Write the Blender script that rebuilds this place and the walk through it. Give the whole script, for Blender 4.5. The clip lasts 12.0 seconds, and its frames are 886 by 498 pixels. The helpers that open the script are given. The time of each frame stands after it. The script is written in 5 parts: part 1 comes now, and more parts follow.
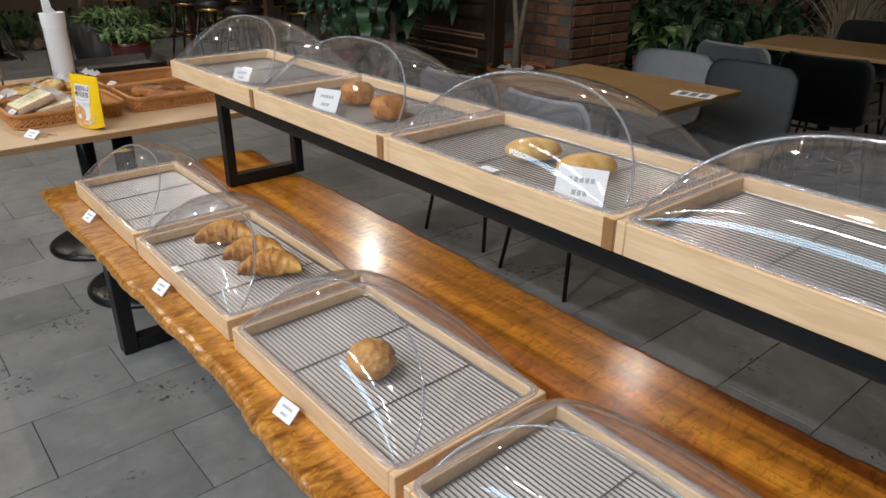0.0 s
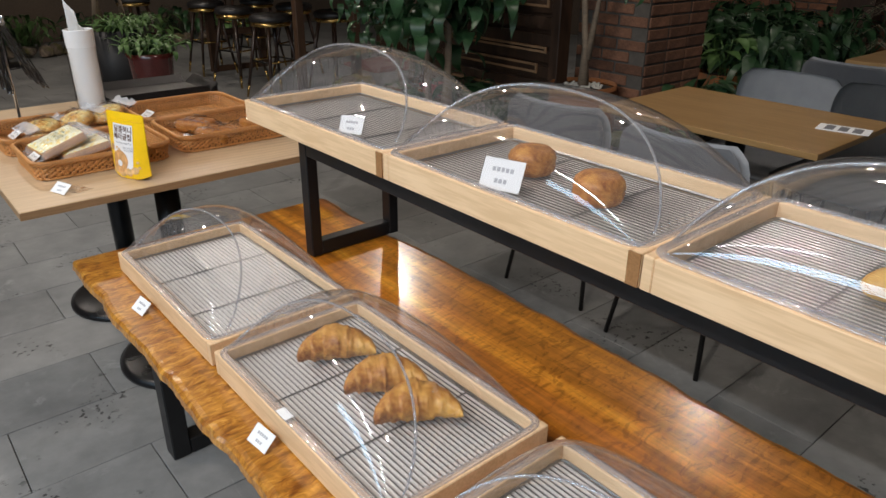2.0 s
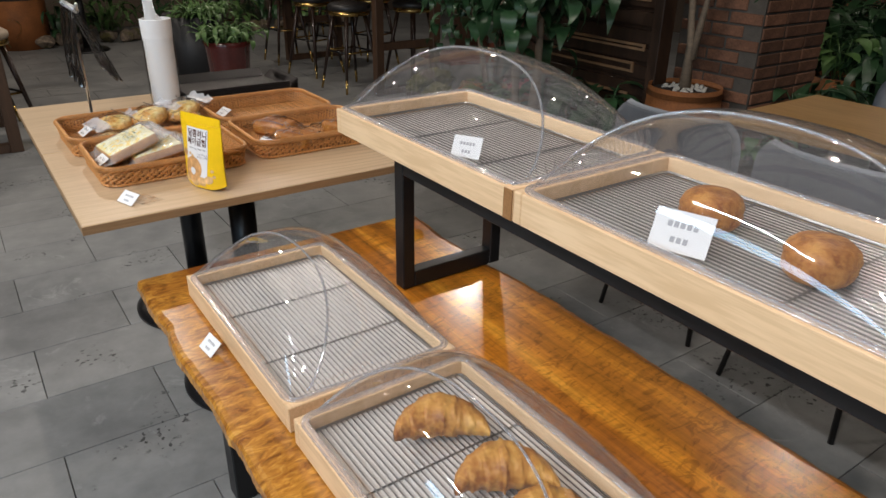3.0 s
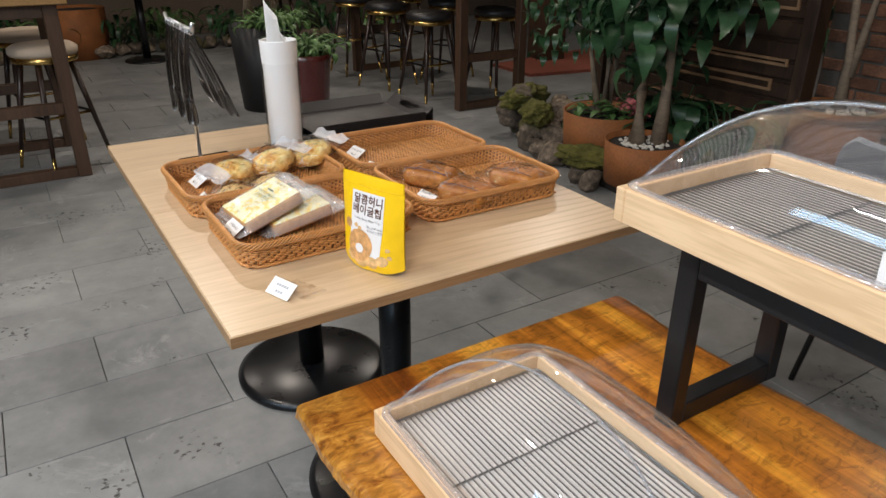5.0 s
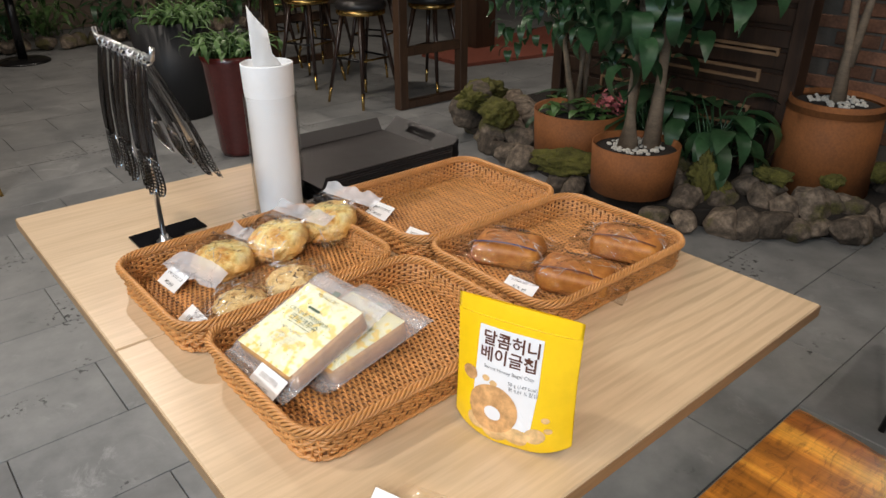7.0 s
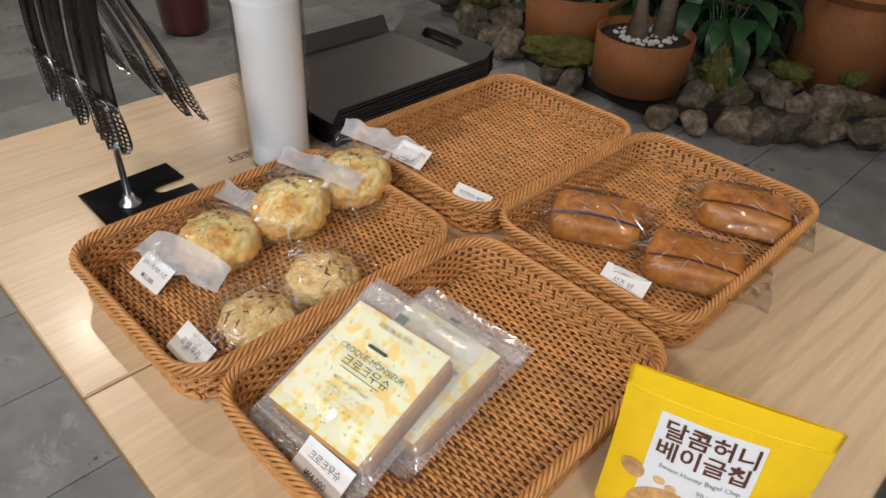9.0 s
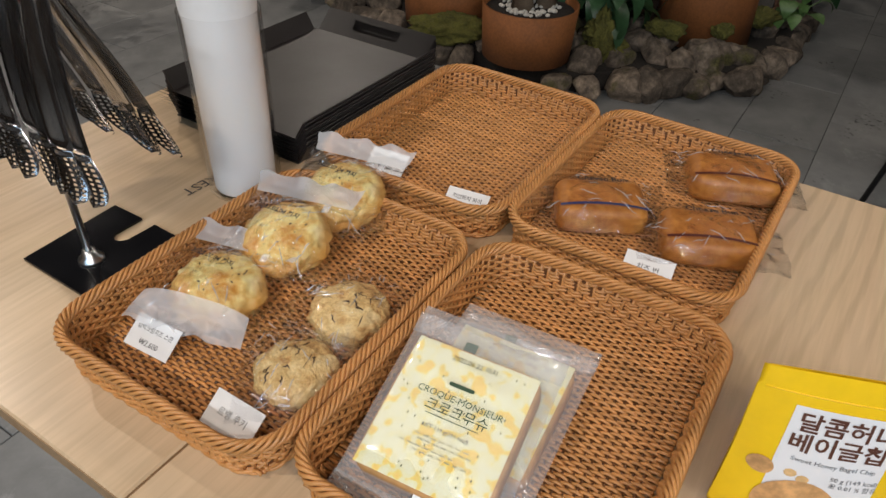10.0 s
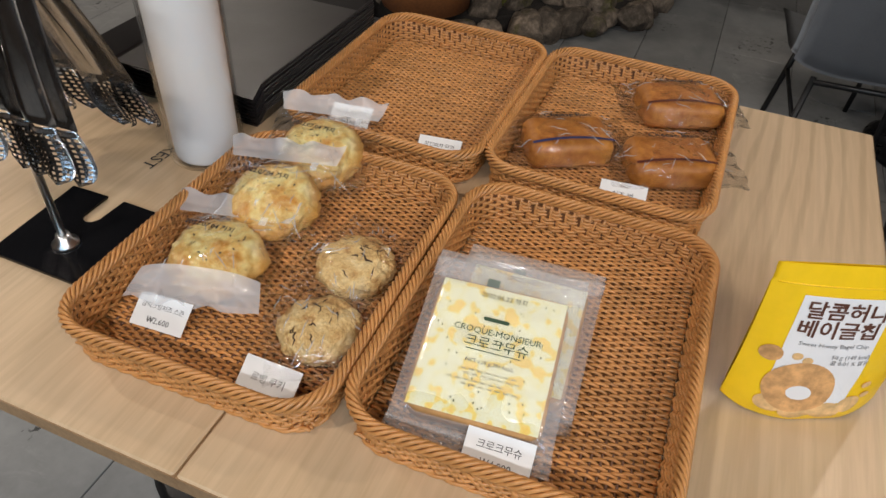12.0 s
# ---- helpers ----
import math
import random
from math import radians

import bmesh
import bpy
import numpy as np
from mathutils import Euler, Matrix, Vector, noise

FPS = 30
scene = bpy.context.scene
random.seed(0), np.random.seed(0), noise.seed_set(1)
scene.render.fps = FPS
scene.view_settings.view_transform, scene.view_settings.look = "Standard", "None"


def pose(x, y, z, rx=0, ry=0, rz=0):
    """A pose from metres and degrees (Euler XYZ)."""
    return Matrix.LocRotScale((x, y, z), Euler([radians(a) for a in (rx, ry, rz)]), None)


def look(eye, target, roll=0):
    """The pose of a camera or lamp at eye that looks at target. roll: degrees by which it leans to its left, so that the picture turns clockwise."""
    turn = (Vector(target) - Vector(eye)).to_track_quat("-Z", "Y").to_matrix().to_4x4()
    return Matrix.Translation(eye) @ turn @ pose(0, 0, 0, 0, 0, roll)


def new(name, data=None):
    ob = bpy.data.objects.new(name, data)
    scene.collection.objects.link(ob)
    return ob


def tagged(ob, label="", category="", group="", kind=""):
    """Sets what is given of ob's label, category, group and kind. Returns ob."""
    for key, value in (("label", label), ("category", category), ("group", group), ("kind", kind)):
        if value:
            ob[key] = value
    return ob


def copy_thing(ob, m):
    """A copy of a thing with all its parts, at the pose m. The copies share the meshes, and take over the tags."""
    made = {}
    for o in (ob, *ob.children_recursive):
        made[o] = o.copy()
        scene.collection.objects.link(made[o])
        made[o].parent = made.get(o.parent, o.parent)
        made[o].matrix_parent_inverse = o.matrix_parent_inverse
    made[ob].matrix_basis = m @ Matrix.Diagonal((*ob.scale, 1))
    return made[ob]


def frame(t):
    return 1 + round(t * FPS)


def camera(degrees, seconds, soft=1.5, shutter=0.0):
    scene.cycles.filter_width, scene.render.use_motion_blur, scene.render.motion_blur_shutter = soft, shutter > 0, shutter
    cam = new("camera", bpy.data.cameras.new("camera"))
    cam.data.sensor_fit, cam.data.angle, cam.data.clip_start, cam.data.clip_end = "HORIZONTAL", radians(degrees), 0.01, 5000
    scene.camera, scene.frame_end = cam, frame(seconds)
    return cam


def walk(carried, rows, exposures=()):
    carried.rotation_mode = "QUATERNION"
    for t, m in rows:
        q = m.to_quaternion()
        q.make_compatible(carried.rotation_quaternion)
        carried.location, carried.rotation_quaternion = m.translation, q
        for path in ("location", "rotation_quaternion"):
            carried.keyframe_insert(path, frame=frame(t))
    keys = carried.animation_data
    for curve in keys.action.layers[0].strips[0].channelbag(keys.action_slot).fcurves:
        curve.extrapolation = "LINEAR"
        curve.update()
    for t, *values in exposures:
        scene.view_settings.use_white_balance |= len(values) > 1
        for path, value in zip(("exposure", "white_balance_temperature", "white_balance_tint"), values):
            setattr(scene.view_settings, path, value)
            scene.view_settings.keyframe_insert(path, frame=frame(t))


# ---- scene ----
cam = camera(64.6, 12.0)
PATH = [
    (0, (-0.299, -0.164, 1.365), (0.874, 1.226, 0.533), 0.3),
    (0.5, (-0.226, -0.014, 1.363), (0.832, 1.456, 0.515), -0.2),
    (1, (-0.158, 0.135, 1.354), (0.883, 1.624, 0.519), 1.3),
    (1.5, (-0.177, 0.286, 1.348), (0.914, 1.741, 0.516), 1.5),
    (2, (-0.235, 0.473, 1.362), (0.941, 1.863, 0.534), 0.5),
    (2.5, (-0.236, 0.589, 1.351), (0.928, 1.968, 0.489), 1.5),
    (3, (-0.152, 0.757, 1.346), (0.883, 2.24, 0.491), 0.9),
    (3.2, (-0.146, 0.817, 1.341), (0.875, 2.32, 0.505), 1.9),
    (4.8, (-0.21, 1.307, 1.333), (0.75, 2.843, 0.486), -0.2),
    (5, (-0.213, 1.371, 1.324), (0.745, 2.908, 0.477), 0.3),
    (5.5, (-0.185, 1.567, 1.32), (0.75, 3.12, 0.474), 0.4),
    (6, (-0.166, 1.698, 1.318), (0.768, 3.249, 0.469), 1.1),
    (6.5, (-0.18, 1.831, 1.307), (0.849, 3.317, 0.452), 0.9),
    (6.7, (-0.187, 1.902, 1.312), (0.922, 3.324, 0.447), 0.4),
    (8.3, (-0.135, 2.275, 1.297), (1.072, 3.473, 0.244), 2.1),
    (8.5, (-0.107, 2.301, 1.299), (1.052, 3.476, 0.169), 2.0),
    (9, (-0.089, 2.364, 1.289), (1.063, 3.473, 0.089), 3.0),
    (9.5, (-0.108, 2.452, 1.29), (1.153, 3.413, 0.07), 2.0),
    (10, (-0.149, 2.538, 1.284), (1.199, 3.352, 0.051), 2.6),
    (10.5, (-0.183, 2.595, 1.282), (1.222, 3.232, 0.01), 2.5),
    (11, (-0.205, 2.619, 1.282), (1.237, 3.172, 0.011), 4.2),
    (11.5, (-0.219, 2.628, 1.28), (1.199, 3.145, -0.031), 3.7),
    (12, (-0.221, 2.628, 1.282), (1.193, 3.143, -0.036), 3.6),
]
walk(cam, [(t, look(eye, target, roll)) for t, eye, target, roll in PATH], [(0, -0.46), (3, -0.42), (5, -0.2), (6.7, -0.14), (8.5, -0.4), (10.5, -0.6), (12, -0.6)])


# ---- light ----
world = bpy.data.worlds.new("world")
scene.world = world
world.use_nodes = True
world.node_tree.nodes["Background"].inputs[0].default_value = (0.05, 0.055, 0.065, 1)
world.node_tree.nodes["Background"].inputs[1].default_value = 0.3
scene.view_settings.exposure = 0.0


def spot(x, y, z, power, size=75, radius=0.045, colour=(1.0, 0.885, 0.775), aim=None):
    data = bpy.data.lights.new("downlight", "SPOT")
    data.energy, data.spot_size, data.spot_blend = power, radians(size), 0.6
    data.shadow_soft_size, data.color = radius, colour
    ob = new("downlight", data)
    ob.matrix_world = look((x, y, z), aim or (x, y + 0.001, 0))
    return ob


CEIL = 3.2
# Lamps at (-1.0, 0.8) and (-1.3, 3.8) are unseen fill, added for brightness.
LAMPS = [(2.1, 1.75, 72), (4.05, 2.5, 32), (0.6, 5.9, 140), (3.6, 5.7, 112), (2.45, 7.75, 70), (-1.0, 0.8, 122), (-1.3, 3.8, 132), (-0.6, 7.2, 75),
         (6.3, 3.2, 22)]
for lx, ly, lp in LAMPS:
    spot(lx, ly, CEIL - 0.06, lp, 165)

for sy in (-0.9, 0.75, 2.4):
    strip = bpy.data.lights.new("linear_led", "AREA")
    strip.shape, strip.size, strip.size_y, strip.energy, strip.color = "RECTANGLE", 0.035, 1.2, 34, (0.95, 0.97, 1.0)
    new("linear_led", strip).matrix_world = pose(-1.9, sy, 2.75, 0, -35, 0)
dusk = bpy.data.lights.new("dusk_window", "AREA")
dusk.shape, dusk.size, dusk.size_y, dusk.energy, dusk.color = "RECTANGLE", 0.5, 5.0, 70, (0.5, 0.75, 1.0)
new("dusk_window", dusk).matrix_world = pose(-2.9, 1.2, 2.1, 0, -75, 0)


# ---- materials ----
def nodes_of(name):
    m = bpy.data.materials.new(name)
    m.use_nodes = True
    t = m.node_tree
    return m, t.nodes, t.links, t.nodes["Principled BSDF"]


def coords(n, l, stretch=(1, 1, 1), turn=(0, 0, 0)):
    tc, mp = n.new("ShaderNodeTexCoord"), n.new("ShaderNodeMapping")
    mp.inputs["Scale"].default_value = stretch
    mp.inputs["Rotation"].default_value = [radians(a) for a in turn]
    l.new(tc.outputs["Object"], mp.inputs["Vector"])
    return mp.outputs["Vector"]


def noise_tex(n, l, vec, scale, detail=4, rough=0.55, distort=0.0):
    t = n.new("ShaderNodeTexNoise")
    t.inputs["Scale"].default_value, t.inputs["Detail"].default_value = scale, detail
    t.inputs["Roughness"].default_value, t.inputs["Distortion"].default_value = rough, distort
    l.new(vec, t.inputs["Vector"])
    return t.outputs["Fac"]


def ramp(n, l, fac, stops):
    r = n.new("ShaderNodeValToRGB")
    while len(r.color_ramp.elements) < len(stops):
        r.color_ramp.elements.new(0.5)
    for e, (p, c) in zip(r.color_ramp.elements, stops):
        e.position, e.color = p, (*c, 1)
    l.new(fac, r.inputs["Fac"])
    return r.outputs["Color"]


def mix(n, l, fac, a, b, mode="MIX"):
    m = n.new("ShaderNodeMix")
    m.data_type, m.blend_type = "RGBA", mode
    for socket, value in ((m.inputs[0], fac), (m.inputs[6], a), (m.inputs[7], b)):
        if isinstance(value, (int, float)):
            socket.default_value = value
        elif isinstance(value, tuple):
            socket.default_value = (*value, 1)
        else:
            l.new(value, socket)
    return m.outputs[2]


def bump(n, l, bsdf, height, strength=0.2, distance=0.002):
    b = n.new("ShaderNodeBump")
    b.inputs["Strength"].default_value, b.inputs["Distance"].default_value = strength, distance
    l.new(height, b.inputs["Height"])
    l.new(b.outputs["Normal"], bsdf.inputs["Normal"])


def shade(c, k):
    return tuple(min(1.0, v * k) for v in c)


def plain(name, col, rough=0.5, metal=0.0, var=0.18, scale=12, fine=120, relief=0.15, depth=0.001, stretch=(1, 1, 1), coat=0.0, vary=0.0, island=0.0):
    """Colour that varies at two scales, with fine relief."""
    m, n, l, b = nodes_of(name)
    v = coords(n, l, stretch)
    big, small = noise_tex(n, l, v, scale), noise_tex(n, l, v, fine, 3)
    c = ramp(n, l, big, [(0.3, shade(col, 1 - var)), (0.7, shade(col, 1 + var))])
    c = mix(n, l, 0.35, c, ramp(n, l, small, [(0.35, shade(col, 1 - 1.3 * var)), (0.65, shade(col, 1 + var))]))
    if island:
        geo, k = n.new("ShaderNodeNewGeometry"), n.new("ShaderNodeMapRange")
        k.inputs["To Min"].default_value, k.inputs["To Max"].default_value = 1 - island, 1 + island
        l.new(geo.outputs["Random Per Island"], k.inputs["Value"])
        c = mix(n, l, 1.0, c, k.outputs["Result"], "MULTIPLY")
    if vary:
        info, hsv = n.new("ShaderNodeObjectInfo"), n.new("ShaderNodeMapRange")
        hsv.inputs["To Min"].default_value, hsv.inputs["To Max"].default_value = 1 - vary, 1 + vary
        l.new(info.outputs["Random"], hsv.inputs["Value"])
        c = mix(n, l, 1.0, c, hsv.outputs["Result"], "MULTIPLY")
    l.new(c, b.inputs["Base Color"])
    r = n.new("ShaderNodeMapRange")
    r.inputs["To Min"].default_value, r.inputs["To Max"].default_value = max(0.02, rough - 0.1), min(1, rough + 0.1)
    l.new(big, r.inputs["Value"])
    l.new(r.outputs["Result"], b.inputs["Roughness"])
    b.inputs["Metallic"].default_value, b.inputs["Coat Weight"].default_value = metal, coat
    b.inputs["Coat Roughness"].default_value = 0.12
    if relief:
        bump(n, l, b, small, relief, depth)
    return m


def wood(name, dark, light, along="Y", grain=1.0, rough=0.45, coat=0.0, ring=0.0, centre=(0, 0)):
    """Planed wood with long grain; ring adds flat-sawn arches."""
    m, n, l, b = nodes_of(name)
    s = {"X": (0.06, 1, 1), "Y": (1, 0.06, 1), "Z": (1, 1, 0.06)}[along]
    v = coords(n, l, s)
    a, f = noise_tex(n, l, v, 28 * grain, 5, 0.6, 0.6), noise_tex(n, l, v, 170 * grain, 3)
    big = noise_tex(n, l, v, 6 * grain, 3, 0.5, 1.0)
    mid = tuple((p + q) / 2 for p, q in zip(dark, light))
    c = ramp(n, l, a, [(0.32, dark), (0.5, mid), (0.68, light)])
    c = mix(n, l, 0.45, c, ramp(n, l, big, [(0.35, dark), (0.65, light)]))
    c = mix(n, l, 0.25, c, ramp(n, l, f, [(0.4, shade(dark, 0.8)), (0.6, light)]))
    if ring:
        w = n.new("ShaderNodeTexWave")
        w.wave_type, w.rings_direction = "RINGS", "SPHERICAL"
        w.inputs["Scale"].default_value, w.inputs["Distortion"].default_value = 13, 5.0
        w.inputs["Detail"].default_value, w.inputs["Detail Scale"].default_value = 3, 1.2
        k = tuple(0.16 if a == 0.06 else a for a in s)
        v2 = coords(n, l, k)
        v2.node.inputs["Location"].default_value = (-centre[0] * k[0], -centre[1] * k[1], -0.73)
        l.new(v2, w.inputs["Vector"])
        sep, near_end = n.new("ShaderNodeSeparateXYZ"), n.new("ShaderNodeMapRange")
        l.new(n.new("ShaderNodeTexCoord").outputs["Object"], sep.inputs[0])
        l.new(sep.outputs["X"], near_end.inputs["Value"])
        near_end.inputs["From Min"].default_value, near_end.inputs["From Max"].default_value = 0.35, 0.8
        near_end.inputs["To Min"].default_value, near_end.inputs["To Max"].default_value = 0.08, ring
        c = mix(n, l, near_end.outputs["Result"], c, ramp(n, l, w.outputs["Fac"], [(0.05, shade(dark, 0.8)), (0.4, light)]))
    l.new(c, b.inputs["Base Color"])
    b.inputs["Roughness"].default_value = rough
    b.inputs["Coat Weight"].default_value, b.inputs["Coat Roughness"].default_value = coat, 0.15
    bump(n, l, b, a if coat > 0.3 else f, 0.12, 0.0008)
    l.new(b.inputs["Normal"].links[0].from_socket, b.inputs["Coat Normal"])
    return m


def clear(name, tint=(0.97, 0.97, 0.98), rough=0.03, base=0.05, wrinkle=0.0, wscale=40, haze=0.0, crumple=False):
    """Thin clear plastic: see-through, with gloss that grows towards the rim."""
    m, n, l, b = nodes_of(name)
    n.remove(b)
    out = n["Material Output"]
    tr, gl, mx = n.new("ShaderNodeBsdfTransparent"), n.new("ShaderNodeBsdfGlossy"), n.new("ShaderNodeMixShader")
    tr.inputs["Color"].default_value = (*tint, 1)
    gl.inputs["Roughness"].default_value = rough
    lw, p = n.new("ShaderNodeLayerWeight"), n.new("ShaderNodeMath")
    p.operation = "POWER"
    p.inputs[1].default_value = 4.0
    l.new(lw.outputs["Facing"], p.inputs[0])
    r = n.new("ShaderNodeMapRange")
    r.inputs["To Min"].default_value, r.inputs["To Max"].default_value = base, 0.9
    l.new(p.outputs[0], r.inputs["Value"])
    l.new(r.outputs["Result"], mx.inputs["Fac"])
    l.new(tr.outputs[0], mx.inputs[1])
    l.new(gl.outputs[0], mx.inputs[2])
    last = mx.outputs[0]
    if haze:
        df, m2 = n.new("ShaderNodeBsdfDiffuse"), n.new("ShaderNodeMixShader")
        df.inputs["Color"].default_value = (0.95, 0.95, 0.96, 1)
        m2.inputs["Fac"].default_value = haze
        l.new(last, m2.inputs[1])
        l.new(df.outputs[0], m2.inputs[2])
        last = m2.outputs[0]
    l.new(last, out.inputs["Surface"])
    if wrinkle:
        bn = n.new("ShaderNodeBump")
        bn.inputs["Strength"].default_value, bn.inputs["Distance"].default_value = wrinkle, 0.01
        height = noise_tex(n, l, coords(n, l), wscale, 3, 0.6, 1.5)
        if crumple:
            vor, wob = n.new("ShaderNodeTexVoronoi"), n.new("ShaderNodeVectorMath")
            wob.operation = "MULTIPLY_ADD"
            wob.inputs[1].default_value = (0.02, 0.02, 0.02)
            l.new(height, wob.inputs[0])
            l.new(coords(n, l), wob.inputs[2])
            l.new(wob.outputs[0], vor.inputs["Vector"])
            vor.inputs["Scale"].default_value = wscale * 1.4
            height = vor.outputs["Distance"]
        l.new(height, bn.inputs["Height"])
        for s in (gl, lw):
            l.new(bn.outputs["Normal"], s.inputs["Normal"])
    return m


def slab_wood():
    """Lacquered heartwood with long dark streaks and rippled golden sapwood along the live edge."""
    m, n, l, b = nodes_of("figured_slab_wood")
    long_ = coords(n, l, (1, 0.045, 1))
    streak, band = noise_tex(n, l, long_, 15, 5, 0.6, 0.5), noise_tex(n, l, coords(n, l, (1, 0.1, 1)), 5, 3, 0.5, 0.8)
    grain = noise_tex(n, l, coords(n, l, (1, 0.05, 1)), 210, 3)
    ripple = noise_tex(n, l, coords(n, l, (0.3, 1, 1)), 24, 3, 0.5, 1.6)
    fleck = noise_tex(n, l, coords(n, l, (0.45, 1, 1)), 46, 4, 0.6, 1.8)
    c = ramp(n, l, streak, [(0.38, (0.17, 0.042, 0.005)), (0.47, (0.40, 0.125, 0.012)), (0.55, (0.60, 0.225, 0.022)), (0.66, (0.78, 0.38, 0.05))])
    c = mix(n, l, 0.3, c, ramp(n, l, band, [(0.4, (0.20, 0.05, 0.006)), (0.58, (0.70, 0.30, 0.034))]))
    c = mix(n, l, 0.4, c, ramp(n, l, ripple, [(0.34, (0.62, 0.6, 0.58)), (0.62, (1.25, 1.25, 1.25))]), "MULTIPLY")
    c = mix(n, l, 0.6, c, ramp(n, l, fleck, [(0.38, (0.45, 0.4, 0.36)), (0.46, (1, 1, 1)), (0.66, (1.2, 1.2, 1.2))]), "MULTIPLY")
    c = mix(n, l, 0.3, c, ramp(n, l, grain, [(0.38, (0.5, 0.45, 0.4)), (0.56, (1.1, 1.1, 1.1))]), "MULTIPLY")
    # sapwood
    sep, edge, add = n.new("ShaderNodeSeparateXYZ"), n.new("ShaderNodeMapRange"), n.new("ShaderNodeMath")
    l.new(n.new("ShaderNodeTexCoord").outputs["Object"], sep.inputs[0])
    add.operation = "MULTIPLY_ADD"
    add.inputs[1].default_value = 0.16
    l.new(band, add.inputs[0])
    l.new(sep.outputs["X"], add.inputs[2])
    l.new(add.outputs[0], edge.inputs["Value"])
    edge.inputs["From Min"].default_value, edge.inputs["From Max"].default_value = 0.215, 0.26
    edge.inputs["To Min"].default_value, edge.inputs["To Max"].default_value = 0.9, 0.0
    sap = ramp(n, l, fleck, [(0.38, (0.12, 0.034, 0.005)), (0.46, (0.30, 0.10, 0.012)), (0.55, (0.50, 0.21, 0.028)), (0.68, (0.74, 0.41, 0.085))])
    sap = mix(n, l, 0.45, sap, ramp(n, l, ripple, [(0.38, (0.24, 0.075, 0.009)), (0.62, (0.64, 0.31, 0.05))]))
    c = mix(n, l, edge.outputs["Result"], c, sap)
    l.new(c, b.inputs["Base Color"])
    b.inputs["Roughness"].default_value = 0.28
    b.inputs["Coat Weight"].default_value, b.inputs["Coat Roughness"].default_value = 0.45, 0.16
    bump(n, l, b, ripple, 0.12, 0.0008)
    l.new(b.inputs["Normal"].links[0].from_socket, b.inputs["Coat Normal"])
    return m


def tile_stone():
    """Grey slate with cloudy tone, dark pits and a dull sheen."""
    m, n, l, b = nodes_of("slate_tile")
    g = n.new("ShaderNodeNewGeometry").outputs["Position"]
    cloud, mid, fine = noise_tex(n, l, g, 1.6, 5, 0.6, 0.4), noise_tex(n, l, g, 9, 5, 0.65), noise_tex(n, l, g, 90, 3)
    c = ramp(n, l, cloud, [(0.32, (0.12, 0.124, 0.126)), (0.68, (0.30, 0.30, 0.292))])
    c = mix(n, l, 0.4, c, ramp(n, l, mid, [(0.35, (0.13, 0.135, 0.135)), (0.65, (0.27, 0.27, 0.265))]))
    pits = ramp(n, l, noise_tex(n, l, g, 48, 3, 0.5), [(0.36, (0.12, 0.12, 0.12)), (0.42, (1, 1, 1))])
    patch = ramp(n, l, noise_tex(n, l, g, 3.1, 3), [(0.57, (0, 0, 0)), (0.64, (1, 1, 1))])
    c = mix(n, l, patch, c, mix(n, l, 1.0, c, pits, "MULTIPLY"))
    # pale scuffs
    scuff = ramp(n, l, noise_tex(n, l, g, 4.3, 6, 0.75, 1.2), [(0.58, (0, 0, 0)), (0.7, (0.6, 0.6, 0.6))])
    c = mix(n, l, scuff, c, (0.33, 0.33, 0.325))
    info, r = n.new("ShaderNodeObjectInfo"), n.new("ShaderNodeMapRange")
    r.inputs["To Min"].default_value, r.inputs["To Max"].default_value = 0.85, 1.12
    l.new(info.outputs["Random"], r.inputs["Value"])
    l.new(mix(n, l, 1.0, c, r.outputs["Result"], "MULTIPLY"), b.inputs["Base Color"])
    q = n.new("ShaderNodeMapRange")
    q.inputs["To Min"].default_value, q.inputs["To Max"].default_value = 0.38, 0.62
    l.new(mid, q.inputs["Value"])
    l.new(q.outputs["Result"], b.inputs["Roughness"])
    bump(n, l, b, mid, 0.2, 0.003)
    return m


SLAB = slab_wood()
PINE = wood("pale_pine", (0.66, 0.42, 0.215), (0.88, 0.64, 0.40), "Y", 1.0, 0.45)
# Brown standing in for shaded wood in the gap between trays.
PINE_GAP = wood("pine_gap_shade", (0.24, 0.11, 0.035), (0.38, 0.19, 0.07), "X", 1.5, 0.6)
ASH = wood("ash_tabletop", (0.53, 0.365, 0.208), (0.68, 0.50, 0.32), "X", 0.8, 0.34, 0.06, 0.38, (1.02, 2.6))
ASH_EDGE = wood("ash_table_edge", (0.26, 0.15, 0.07), (0.40, 0.25, 0.13), "X", 1.2, 0.5)
OAK = wood("honey_oak_top", (0.27, 0.15, 0.05), (0.42, 0.25, 0.1), "Y", 0.8, 0.4, 0.3)
DARKWOOD = wood("dark_stained_wood", (0.022, 0.011, 0.006), (0.06, 0.03, 0.016), "Z", 1.0, 0.5)
BROWNWOOD = wood("brown_stained_wood", (0.04, 0.02, 0.011), (0.10, 0.052, 0.028), "Z", 1.0, 0.5)
TRIMWOOD = wood("pale_trim_wood", (0.22, 0.12, 0.06), (0.36, 0.22, 0.12), "Y", 1.0, 0.5)
STEEL = plain("black_powder_steel", (0.012, 0.012, 0.013), 0.42, 0.2, 0.2, 20, 300, 0.1, 0.0004)
BLACKMETAL = plain("black_metal", (0.010, 0.010, 0.011), 0.3, 0.3, 0.2, 15, 300, 0.05, 0.0003)
BASEBLACK = plain("black_base_plate", (0.006, 0.006, 0.007), 0.12, 0.0, 0.2, 15, 300, 0.05, 0.0003)
BASEBLACK.node_tree.nodes["Principled BSDF"].inputs["Specular IOR Level"].default_value = 0.25
CHROME = plain("polished_steel", (0.70, 0.70, 0.70), 0.3, 1.0, 0.05, 10, 200, 0.03, 0.0003)
